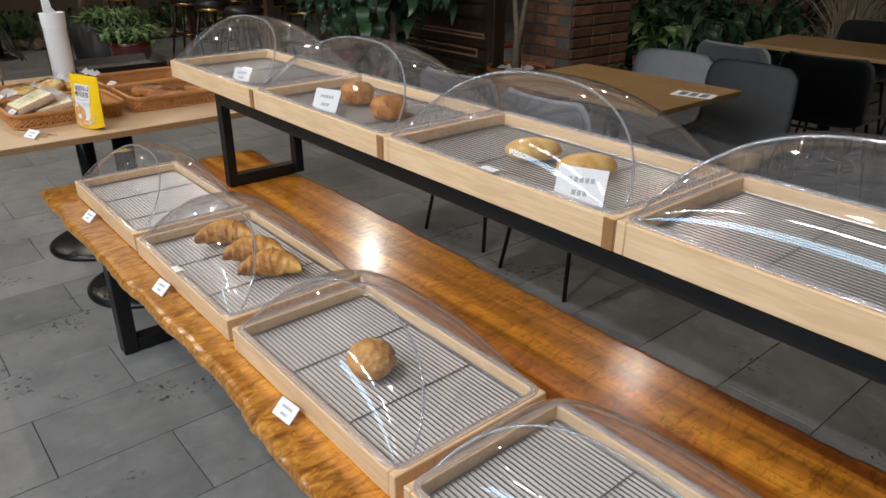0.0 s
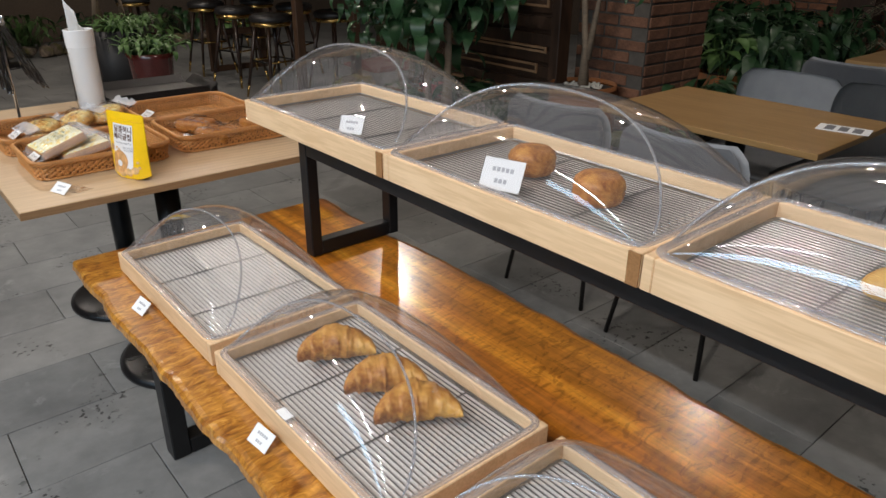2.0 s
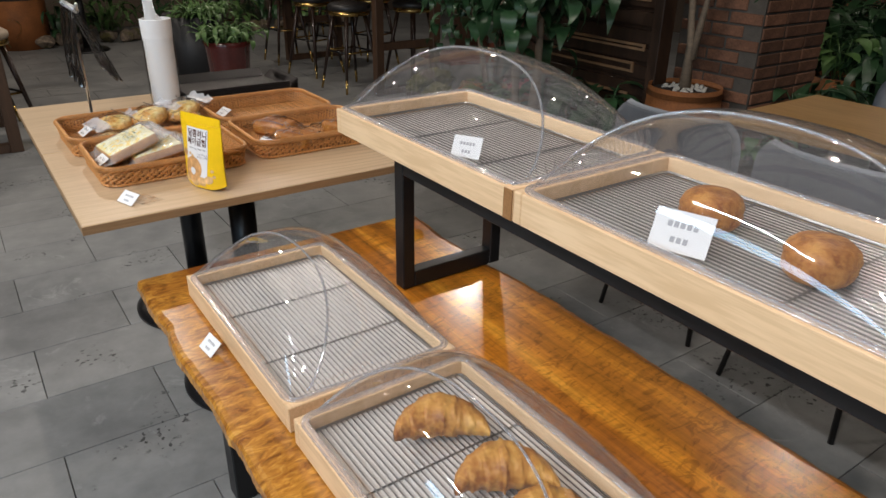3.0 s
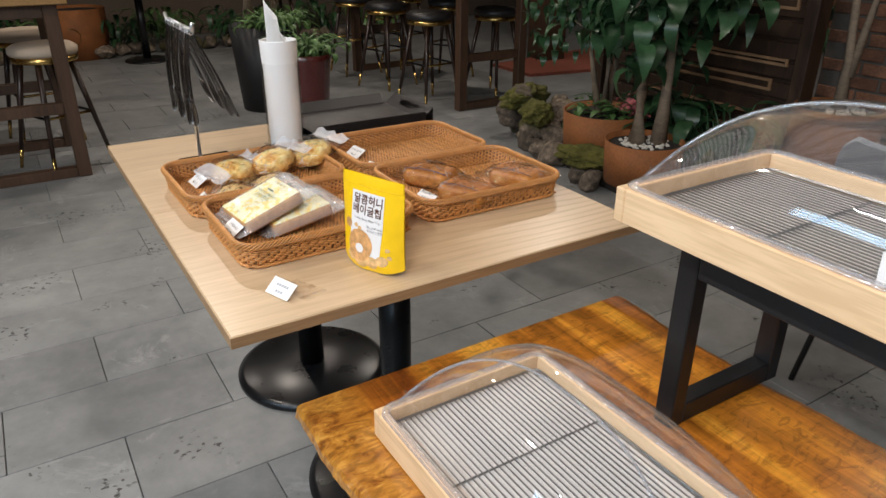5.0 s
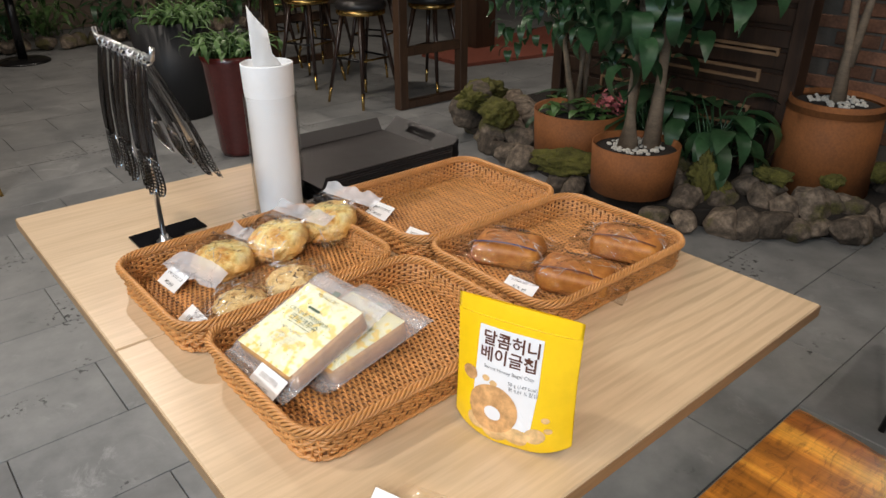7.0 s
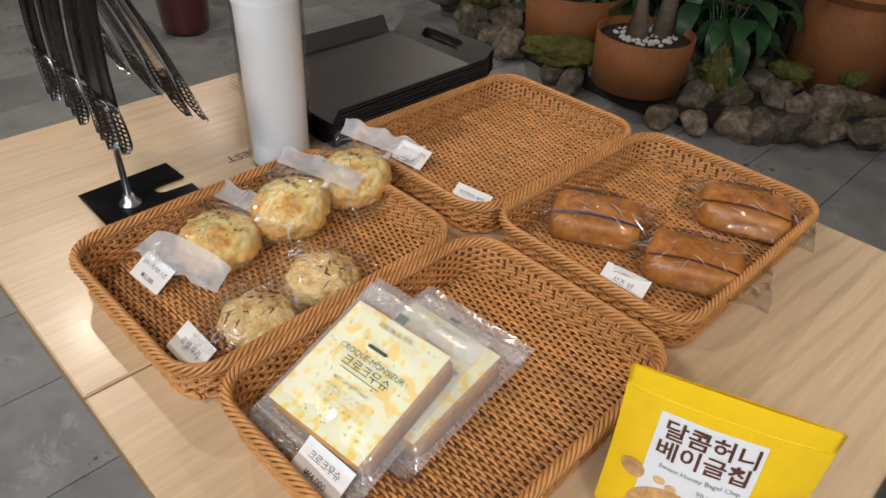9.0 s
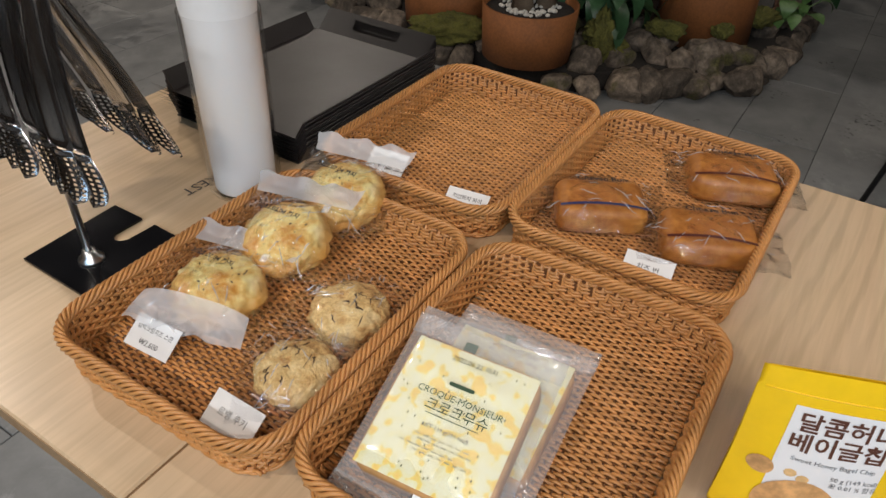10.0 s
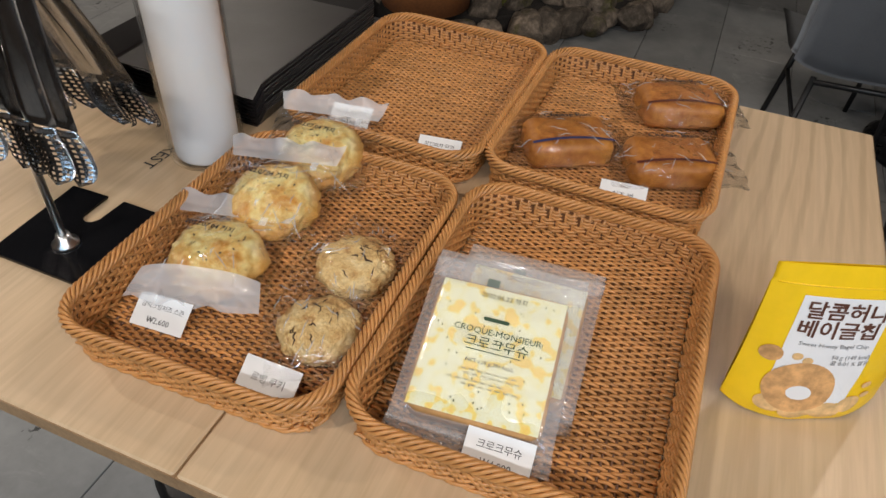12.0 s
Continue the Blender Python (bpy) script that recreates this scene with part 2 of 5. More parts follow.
WIRE = plain("rack_wire", (0.34, 0.335, 0.33), 0.35, 1.0, 0.05, 10, 200, 0)
LINER = plain("pale_tray_liner", (0.82, 0.80, 0.78), 0.6, 0, 0.05, 8, 90, 0.05)
BRASS = plain("brass", (0.55, 0.36, 0.12), 0.25, 1.0, 0.1, 15, 200, 0.04, 0.0003)
ACRYLIC = clear("clear_acrylic", (0.965, 0.96, 0.97), 0.03, 0.11, 0.02, 7, 0.025)
ACRYLIC_EDGE = clear("thick_acrylic_edge", (0.86, 0.85, 0.88), 0.06, 0.3, 0.1, 30, 0.12)
THINCLEAR = clear("thin_clear_plastic", (0.99, 0.99, 0.99), 0.03, 0.03)
WRAP = clear("printed_wrapper_film", (0.97, 0.97, 0.97), 0.1, 0.05, 0.15, 14, 0.15)
FILM = clear("cellophane", (0.975, 0.975, 0.98), 0.06, 0.08, 0.75, 30, 0.0, True)
# Whitish haze gives the fold lines a painted highlight.
CREASE_GLINT = clear("film_crease_glint", (0.97, 0.97, 0.97), 0.1, 0.4, 0.0, 40, 0.35)
MILKY = clear("milky_film", (0.97, 0.97, 0.97), 0.2, 0.06, 0.6, 40, 0.22)
PAPER = plain("white_paper", (0.84, 0.84, 0.84), 0.75, 0, 0.03, 10, 90, 0.05, 0.0005)
INK = plain("dark_ink", (0.02, 0.02, 0.025), 0.6, 0, 0.1, 10, 90, 0)
GREYINK = plain("grey_ink", (0.16, 0.16, 0.17), 0.6, 0, 0.1, 10, 90, 0)
PALEINK = plain("pale_grey_ink", (0.42, 0.42, 0.44), 0.6, 0, 0.1, 10, 90, 0)
TILE = tile_stone()
GROUT = plain("tile_joint", (0.085, 0.085, 0.085), 0.9, 0, 0.15, 8, 90, 0.2)


# ---- mesh helpers ----
def mesh_of(name, bm, material, smooth=False):
    data = bpy.data.meshes.new(name)
    bmesh.ops.recalc_face_normals(bm, faces=bm.faces)
    bm.to_mesh(data)
    bm.free()
    data.materials.append(material)
    if smooth:
        for f in data.polygons:
            f.use_smooth = True
    return data


def part(name, bm, material, parent, label="", smooth=False):
    ob = new(name, mesh_of(name, bm, material, smooth))
    ob.parent = parent
    if label:
        ob["label"] = label
    return ob


def thing(name, m, label, category, group="", kind=""):
    ob = new(name)
    ob.empty_display_size = 0.05
    ob.matrix_world = m
    return tagged(ob, label, category, group, kind)


def solid(name, bm, material, label, category, m=None, group="", kind="", smooth=False):
    ob = new(name, mesh_of(name, bm, material, smooth))
    if m is not None:
        ob.matrix_world = m
    return tagged(ob, label, category, group, kind)


def box(x0, x1, y0, y1, z0, z1, bevel=0.0, bm=None, segs=1):
    b = bmesh.new()
    bmesh.ops.create_cube(b, size=1)
    for v in b.verts:
        v.co = Vector(((x0 + x1) / 2 + v.co.x * (x1 - x0), (y0 + y1) / 2 + v.co.y * (y1 - y0), (z0 + z1) / 2 + v.co.z * (z1 - z0)))
    if bevel:
        bmesh.ops.bevel(b, geom=b.edges[:], offset=bevel, segments=segs, affect="EDGES", profile=0.5)
    return b if bm is None else join(bm, b)


def join(a, b, m=None):
    """Adds b to a and frees b."""
    if m is not None:
        b.transform(m)
    d = bpy.data.meshes.new("join")
    b.to_mesh(d)
    b.free()
    a.from_mesh(d)
    bpy.data.meshes.remove(d)
    return a


def lathe(profile, segs=32, centre=(0, 0), wobble=None):
    """Turns (radius, z) pairs about the upright through centre."""
    b = bmesh.new()
    rings = []
    for r, z in profile:
        if r <= 1e-6:
            rings.append([b.verts.new((centre[0], centre[1], z))])
            continue
        ring = []
        for i in range(segs):
            a = 2 * math.pi * i / segs
            k = r * (wobble(a, z) if wobble else 1)
            ring.append(b.verts.new((centre[0] + k * math.cos(a), centre[1] + k * math.sin(a), z)))
        rings.append(ring)
    for p, q in zip(rings, rings[1:]):
        for i in range(segs):
            j = (i + 1) % segs
            if len(p) == 1 and len(q) == 1:
                continue
            if len(p) == 1:
                b.faces.new((p[0], q[i], q[j]))
            elif len(q) == 1:
                b.faces.new((p[i], p[j], q[0]))
            else:
                b.faces.new((p[i], p[j], q[j], q[i]))
    return b


def sweep(points, radius, sides=6, closed=False, bm=None, taper=None, flat=1.0, up=(0, 0, 1)):
    """A tube along points; taper gives the radius factor at each 0..1."""
    b = bm or bmesh.new()
    pts = [Vector(p) for p in points]
    n = len(pts)
    rings = []
    for i, p in enumerate(pts):
        if closed:
            d = pts[(i + 1) % n] - pts[i - 1]
        else:
            d = pts[min(i + 1, n - 1)] - pts[max(i - 1, 0)]
        d.normalize()
        side = d.cross(Vector(up))
        if side.length < 1e-3:
            side = d.cross(Vector((1, 0, 0)))
        side.normalize()
        top = side.cross(d)
        k = radius * (taper(i / max(1, n - 1)) if taper else 1)
        rings.append([b.verts.new(p + side * (k * math.cos(a)) + top * (k * flat * math.sin(a))) for a in (2 * math.pi * s / sides for s in range(sides))])
    for i in range(n if closed else n - 1):
        p, q = rings[i], rings[(i + 1) % n]
        for s in range(sides):
            t = (s + 1) % sides
            b.faces.new((p[s], p[t], q[t], q[s]))
    if not closed:
        b.faces.new(rings[0])
        b.faces.new(rings[-1][::-1])
    return b


def prism(outline, z0, z1, bevel=0.0):
    """An upright prism on a plan outline."""
    b = bmesh.new()
    lo, hi = [b.verts.new((x, y, z0)) for x, y in outline], [b.verts.new((x, y, z1)) for x, y in outline]
    b.faces.new(lo[::-1])
    top = b.faces.new(hi)
    for i in range(len(outline)):
        j = (i + 1) % len(outline)
        b.faces.new((lo[i], lo[j], hi[j], hi[i]))
    if bevel:
        bmesh.ops.bevel(b, geom=list(top.edges), offset=bevel, segments=2, affect="EDGES", profile=0.5)
    return b


def rounded(x0, x1, y0, y1, r, n=6):
    out = []
    for cx, cy, a0 in ((x1 - r, y1 - r, 0), (x0 + r, y1 - r, 90), (x0 + r, y0 + r, 180), (x1 - r, y0 + r, 270)):
        for i in range(n + 1):
            a = radians(a0 + 90 * i / n)
            out.append((cx + r * math.cos(a), cy + r * math.sin(a)))
    return out


def grid(nu, nv, f, closed_u=False):
    """A sheet of nu x nv cells with f(u, v) in 0..1."""
    b = bmesh.new()
    vs = [[b.verts.new(f(i / nu, j / nv)) for j in range(nv + 1)] for i in range(nu if closed_u else nu + 1)]
    for i in range(nu):
        for j in range(nv):
            k = (i + 1) % len(vs)
            b.faces.new((vs[i][j], vs[k][j], vs[k][j + 1], vs[i][j + 1]))
    return b


def lump(radius, squash=(1, 1, 1), rough=0.15, freq=2.0, subdiv=3, seed=0, flat=None):
    """A rounded uneven body."""
    b = bmesh.new()
    bmesh.ops.create_icosphere(b, subdivisions=subdiv, radius=1)
    off = Vector((seed * 3.7, seed * 1.3, seed * 7.1))
    for v in b.verts:
        k = 1 + rough * noise.noise(v.co * freq + off) + rough * 0.4 * noise.noise(v.co * freq * 3 + off)
        v.co = Vector((v.co.x * squash[0], v.co.y * squash[1], v.co.z * squash[2])) * (radius * k)
        if flat is not None and v.co.z < -flat:
            v.co.z = -flat
    return b


def words(text, size, m, material, parent, name="lettering", label="", bold=0.0):
    """Flat lettering with the built-in font, turned into a mesh."""
    cu = bpy.data.curves.new("text", "FONT")
    cu.body, cu.size, cu.align_x, cu.align_y, cu.offset, cu.resolution_u = text, size, "CENTER", "CENTER", bold, 2
    tmp = bpy.data.objects.new("text", cu)
    scene.collection.objects.link(tmp)
    data = bpy.data.meshes.new_from_object(tmp.evaluated_get(bpy.context.evaluated_depsgraph_get()))
    bpy.data.objects.remove(tmp)
    bpy.data.curves.remove(cu)
    data.materials.clear()
    data.materials.append(material)
    ob = new(name, data)
    ob.parent = parent
    ob.matrix_local = m
    if label:
        ob["label"] = label
    return ob


# ---- structure ----
X0, X1, Y0, Y1 = -3.2, 8.0, -3.2, 11.0
solid("floor", box(X0, X1, Y0, Y1, -0.12, -0.006), GROUT, "dark grey joints under slate floor tiles", "floor", kind="structure")
solid("ceiling", box(X0, X1, Y0, Y1, CEIL, CEIL + 0.12), plain("dark_ceiling", (0.03, 0.03, 0.032), 0.9, 0, 0.2, 3, 30, 0.1), "dark painted ceiling", "ceiling", kind="structure")
RENDERWALL = plain("brown_render", (0.10, 0.075, 0.055), 0.9, 0, 0.2, 2, 40, 0.3, 0.003)
BRICKM = plain("old_red_brick", (0.18, 0.082, 0.046), 0.85, 0, 0.4, 9, 80, 0.4, 0.004, vary=0.4)
for nm, b in (("wall_east", (X1, X1 + 0.2, Y0, Y1)), ("wall_west", (X0 - 0.2, X0, Y0, Y1)), ("wall_north", (X0 - 0.2, X1 + 0.2, Y1, Y1 + 0.2)), ("wall_south", (X0 - 0.2, X1 + 0.2, Y0 - 0.2, Y0))):
    solid(nm, box(*b, -0.1, CEIL + 0.1), RENDERWALL, "dark brown rendered wall", "wall", kind="structure")


# ---- bread bench ----
def live_edge_slab():
    """A sawn board whose long edges keep the knobbly outline of the log."""
    def nz(y, k, seed):
        return noise.noise(Vector((y * k, seed, 0)))
    b = bmesh.new()
    rings = []
    for y in np.linspace(2.305, -1.0, 330):
        left = 0.073 + 0.018 * nz(y, 2.1, 3.3) + 0.009 * nz(y, 9, 1.3) + 0.003 * nz(y, 31, 1.3) + 0.022 * math.exp(-((y - 1.05) / 0.4) ** 2)
        right = 0.805 + 0.02 * nz(y, 1.7, 8.3) + 0.007 * nz(y, 9, 5.3) + 0.003 * nz(y, 31, 4.4) + 0.02 * max(0, y - 1)
        j, k = 0.003 * nz(y, 34, 6.1), 0.0025 * nz(y, 61, 2.2)
        sec = [(left + 0.03 + j, 0.545), (left + 0.008 + k, 0.556), (left + k, 0.568 + j * 0.5), (left + 0.002 - j, 0.582 + k * 0.4), (left + 0.007 + j, 0.588 + 0.2 * k), (left + 0.016 + k, 0.59),
               (right - 0.02 + j, 0.59), (right - 0.006 + k, 0.585), (right + j, 0.57), (right - 0.008, 0.556), (right - 0.03, 0.545)]
        rings.append([b.verts.new((x, y, z)) for x, z in sec])
    for p, q in zip(rings, rings[1:]):
        for i in range(len(p)):
            m = (i + 1) % len(p)
            b.faces.new((p[i], p[m], q[m], q[i]))
    b.faces.new(rings[0])
    b.faces.new(rings[-1][::-1])
    return b


bench = thing("live_edge_bench", pose(0, 0, 0), "long glossy live-edge slab bench on black steel legs", "bench")
part("slab", live_edge_slab(), SLAB, bench, "amber figured wood slab with live edge")
for yc in (2.16, -0.75):
    frame_bm = bmesh.new()
    for x in (0.19, 0.66):
        box(x, x + 0.05, yc - 0.03, yc + 0.03, 0.0, 0.545, 0.003, frame_bm)
    box(0.241, 0.659, yc - 0.029, yc + 0.029, 0.001, 0.05, 0.003, frame_bm)
    box(0.241, 0.659, yc - 0.029, yc + 0.029, 0.50, 0.544, 0.003, frame_bm)
    part("leg_frame", frame_bm, STEEL, bench, "black square-tube steel leg frame")

RAIL0 = 0.862
riser = thing("upper_riser", pose(0, 0, 0), "black steel riser frame standing on the slab", "riser")
for yc in (1.952, -0.45):
    b = bmesh.new()
    for x in (0.565, 0.808):
        box(x, x + 0.03, yc - 0.017, yc + 0.017, 0.592, 0.9535, 0.002, b)
    box(0.5955, 0.8075, yc - 0.016, yc + 0.016, 0.592, 0.63, 0.002, b)
    part("leg_frame", b, STEEL, riser)
for x in (0.565, 0.808):
    part("rail", box(x + 0.0005, x + 0.0295, -0.432, 1.9345, RAIL0, 0.9525, 0.002), STEEL, riser)


# ---- trays with domes ----
TW, TL, TH = 0.325, 0.545, 0.048


def tray_parts(top, caps):
    for x in (0, TW - 0.016):
        part("long_side", box(x, x + 0.016, 0.0165, TL - 0.0165, 0, TH, 0.0015), PINE, top)
    for y in (0, TL - 0.016):
        part("short_side", box(0, TW, y, y + 0.016, 0, TH, 0.0015), PINE, top)
    # Painted strips give the shaded gap where upper trays adjoin.
    for x in (-0.001, TW - 0.001) if caps else ():
        part("gap_strip", box(x, x + 0.002, 0.0004, 0.019, 0.001, TH - 0.001), PINE_GAP, top, "brown strip painted for the shaded gap between trays")
    part("base_board", box(0.016, TW - 0.016, 0.016, TL - 0.016, 0.002, 0.0205), LINER, top, "white lined tray floor")


def rack_parts(top):
    b = bmesh.new()
    n = 31
    for i in range(n):
        x = 0.024 + (TW - 0.048) * i / (n - 1)
        sweep([(x, 0.02, 0.026), (x, TL - 0.02, 0.026)], 0.0012, 5, bm=b)
    part("wires", b, WIRE, top)["kind"] = "stuff"
    for y in (0.175, 0.365):
        part("cross_wire", sweep([(0.02, y, 0.0225), (TW - 0.02, y, 0.0225)], 0.0015, 6), WIRE, top)
    part("rim_wire", sweep([(x, y, 0.026) for x, y in rounded(0.019, TW - 0.019, 0.02, TL - 0.02, 0.012, 3)], 0.0022, 6, True), WIRE, top)


DOME_H = 0.135


def dome_gain(v):
    return max(0.0, 1 - abs(2 * v - 1) ** 2.4) ** 0.55


def dome_at(k, v):
    """k runs over the cover from front (0) to back (1), v along the tray."""
    g = dome_gain(v)
    x = 0.012 + (TW - 0.024) * k
    arch = max(0.0, 1 - abs(2 * k - 1) ** 2.2) ** 0.55
    return Vector((x, 0.012 + (TL - 0.024) * v, TH + 0.003 + DOME_H * g * arch))


def dome_point(u, v):
    return dome_at((1 - math.cos(math.pi * u)) / 2, (1 - math.cos(math.pi * v)) / 2)


def dome_parts(top):
    part("shell", grid(28, 40, dome_point), ACRYLIC, top, "clear acrylic shell", True).visible_shadow = False
    part("flange", sweep([(x, y, TH + 0.003) for x, y in rounded(0.008, TW - 0.008, 0.009, TL - 0.009, 0.022, 4)], 0.007, 8, True, flat=0.45), ACRYLIC_EDGE, top, "clear rounded lip", True).visible_shadow = False
    part("seam", sweep([dome_at(0.06 + 0.4 * dome_gain(v), v) + Vector((0, 0, 0.0006)) for v in (1 - np.cos(np.linspace(0.1, math.pi - 0.1, 48))) / 2], 0.0022, 6), ACRYLIC_EDGE, top, "thick clear seam edge", True).visible_shadow = False
    for i in range(24):
        x, ye = 0.05 + 0.018 * (i % 12), (0.0085 if i < 12 else TL - 0.0085)
        part("grip_rib", sweep([(x, ye, TH + 0.012), (x, ye + (0.003 if i < 12 else -0.003), TH + 0.024)], 0.0009, 5), ACRYLIC, top, "", True).visible_shadow = False


first_tray = thing("bread_tray", pose(0.455, 1.458, 0.955), "shallow pale pine bread tray with finger joints", "tray", "bread trays")
tray_parts(first_tray, True)
lower_tray = thing("bread_tray", pose(0.16, 1.625, 0.5925), "shallow pale pine bread tray on the slab", "tray", "bread trays")
tray_parts(lower_tray, False)
first_rack = thing("cooling_rack", pose(0.455, 1.458, 0.955), "wire cooling rack lying inside a tray", "rack", "cooling racks")
rack_parts(first_rack)
first_dome = thing("dome_cover", pose(0.455, 1.458, 0.955), "clear acrylic dome cover on a bread tray", "cover", "dome covers")
dome_parts(first_dome)
TRAYS = [(0.455, 0.911, 0.955), (0.455, 0.364, 0.955), (0.455, -0.183, 0.955), (0.16, 1.625, 0.5925), (0.158, 1.055, 0.5925), (0.155, 0.48, 0.5925), (0.155, -0.085, 0.5925), (0.155, -0.65, 0.5925)]
for at in TRAYS:
    for ob in (first_tray if at[2] > 0.9 else lower_tray, first_rack, first_dome):
        if ob is not lower_tray or at[1] != 1.625:
            copy_thing(ob, pose(*at))


# ---- basket tables ----
def pedestal_table(x0, x1, y0, y1, top_mat, label, cx, cy, disc=0.235):
    t = thing("pedestal_table", pose(0, 0, 0), label, "table", "pedestal tables")
    part("tabletop", box(x0, x1, y0, y1, 0.707, 0.73, 0.002), top_mat, t)
    if top_mat is ASH:
        for bx in ((x0 - 0.0012, x1 + 0.0012, y0 - 0.0012, y0 + 0.001), (x0 - 0.0012, x1 + 0.0012, y1 - 0.001, y1 + 0.0012), (x0 - 0.0012, x0 + 0.001, y0 + 0.0012, y1 - 0.0012), (x1 - 0.001, x1 + 0.0012, y0 + 0.0012, y1 - 0.0012)):
            part("edge_band", box(*bx, 0.7085, 0.7275), ASH_EDGE, t, "brown edge band")
    part("column", lathe([(0.0, 0.03), (0.038, 0.03), (0.038, 0.70), (0.0, 0.70)], 24, (cx, cy)), BLACKMETAL, t, "", True)
    part("top_plate", box(cx - 0.16, cx + 0.16, cy - 0.16, cy + 0.16, 0.698, 0.7065), BLACKMETAL, t)
    part("base_disc", lathe([(0.0, 0.0), (disc, 0.0), (disc, 0.012), (disc - 0.02, 0.024), (0.06, 0.032), (0.0, 0.034)], 48, (cx, cy)), BLACKMETAL, t, "round black metal base", True)
    return t


pedestal_table(0.0, 0.907, 2.342, 2.939, ASH, "pale ash cafe table holding wicker bread baskets", 0.45, 2.65)
pedestal_table(0.0, 0.907, 2.942, 3.552, ASH, "pale ash cafe table holding tongs and trays", 0.44, 3.22)
pedestal_table(2.04, 2.665, 1.34, 2.205, OAK, "honey oak cafe table with a small notice", 2.35, 1.77)
pedestal_table(4.02, 4.62, 1.15, 2.07, OAK, "honey oak cafe table set with grey chairs", 4.3, 1.6)


# ---- wicker baskets ----
WICKER = plain("woven_cane", (0.55, 0.25, 0.078), 0.4, 0, 0.2, 30, 160, 0.2, 0.0006, island=0.16)
# Dark cane that paints shade into the gaps of the weave.
CANE_SHADE = plain("cane_gap_shade", (0.12, 0.045, 0.013), 0.5, 0, 0.25, 30, 160, 0.2, 0.0006)
BW, BD, BH = 0.372, 0.284, 0.052


def loop(x0, x1, y0, y1, r, step):
    """Evenly spaced points and outward normals round a rounded rectangle."""
    raw = [Vector((*p, 0)) for p in rounded(x0, x1, y0, y1, r, 10)]
    raw.append(raw[0])
    out, left = [], 0.0
    total = sum((b - a).length for a, b in zip(raw, raw[1:]))
    n = max(8, round(total / step))
    n += n % 2
    gap, run, k = total / n, 0.0, 0
    for i in range(n):
        want = i * gap
        while run + (raw[k + 1] - raw[k]).length < want:
            run += (raw[k + 1] - raw[k]).length
            k += 1
        d = (raw[k + 1] - raw[k]).normalized()
        out.append((raw[k] + d * (want - run), Vector((d.y, -d.x, 0))))
    return out


def wicker_basket(m, label):
    t = thing("bread_basket", m, label, "basket", "wicker bread baskets")
    flare = 0.007
    b = bmesh.new()
    rows = 10
    for k in range(rows):
        f = k / (rows - 1)
        d = flare * (1 - f)
        pts = loop(d, BW - d, d, BD - d, 0.045 - d * 0.4, 0.0048)
        wave = [p + nrm * (0.0024 * math.sin(math.pi * (i / 2 + k))) + Vector((0, 0, 0.0065 + 0.037 * f + 0.0004 * math.sin(i * 0.37 + k))) for i, (p, nrm) in enumerate(pts)]
        sweep(wave, 0.0021, 5, True, b)
    part("wall_weave", b, WICKER, t, "woven cane side", True)["kind"] = "stuff"
    # Dark sheet added behind the side weave, standing in for shade between strands.
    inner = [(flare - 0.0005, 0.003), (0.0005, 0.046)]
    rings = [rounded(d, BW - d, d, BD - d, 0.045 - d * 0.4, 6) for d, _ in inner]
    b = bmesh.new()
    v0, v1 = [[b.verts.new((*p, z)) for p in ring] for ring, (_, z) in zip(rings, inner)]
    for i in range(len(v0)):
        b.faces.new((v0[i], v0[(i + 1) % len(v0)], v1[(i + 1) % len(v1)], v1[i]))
    part("wall_gap_shade", b, CANE_SHADE, t, "", True)
    b = bmesh.new()
    lo, hi = loop(flare, BW - flare, flare, BD - flare, 0.04, 0.0096), loop(0, BW, 0, BD, 0.045, 0.0096)
    for i in range(len(hi)):
        q = hi[i][0]
        p = lo[round(i * len(lo) / len(hi)) % len(lo)][0]
        sweep([p + Vector((0, 0, 0.002)), q + Vector((0, 0, 0.048))], 0.0019, 5, bm=b)
    part("upright_weave", b, WICKER, t, "upright cane stakes", True)["kind"] = "stuff"
    # border of slanting strands laid over one another
    pts = loop(0, BW, 0, BD, 0.045, 0.003)
    turns = round(len(pts) * 0.003 / 0.05)
    for k in range(6):
        ph = 2 * math.pi * k / 6
        run = []
        for i, (p, nrm) in enumerate(pts):
            a = 2 * math.pi * turns * i / len(pts) + ph
            run.append(p + nrm * (0.0045 * math.cos(a) + 0.001) + Vector((0, 0, 0.0482 + 0.0058 * math.sin(a))))
        part("rim_strand", sweep(run, 0.00215, 5, True), WICKER, t, "twisted cane rim", True)
    d = flare - 0.002
    pts = loop(d, BW - d, d, BD - d, 0.04, 0.0028)
    for ph in (0, math.pi):
        run = [p + nrm * (0.0014 * math.cos(i * 0.5 + ph)) + Vector((0, 0, 0.0042 + 0.0014 * math.sin(i * 0.5 + ph))) for i, (p, nrm) in enumerate(pts)]
        part("foot_strand", sweep(run, 0.0022, 5, True), WICKER, t, "", True)
    # floor: fine cane over stiff ribs, with shade painted into small gaps between the strands
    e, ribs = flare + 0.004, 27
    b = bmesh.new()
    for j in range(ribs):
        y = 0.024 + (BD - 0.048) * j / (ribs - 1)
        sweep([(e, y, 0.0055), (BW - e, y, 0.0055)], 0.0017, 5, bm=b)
    part("floor_rib_layer", b, CANE_SHADE, t, "cane floor ribs, darkened like shaded gaps", True)["kind"] = "stuff"
    b = bmesh.new()
    n, gap = 84, (BD - 0.048) / (ribs - 1)
    for i in range(n):
        x = e + 0.002 + (BW - 2 * e - 0.004) * i / (n - 1)
        flip = 0 if i % 2 else math.pi
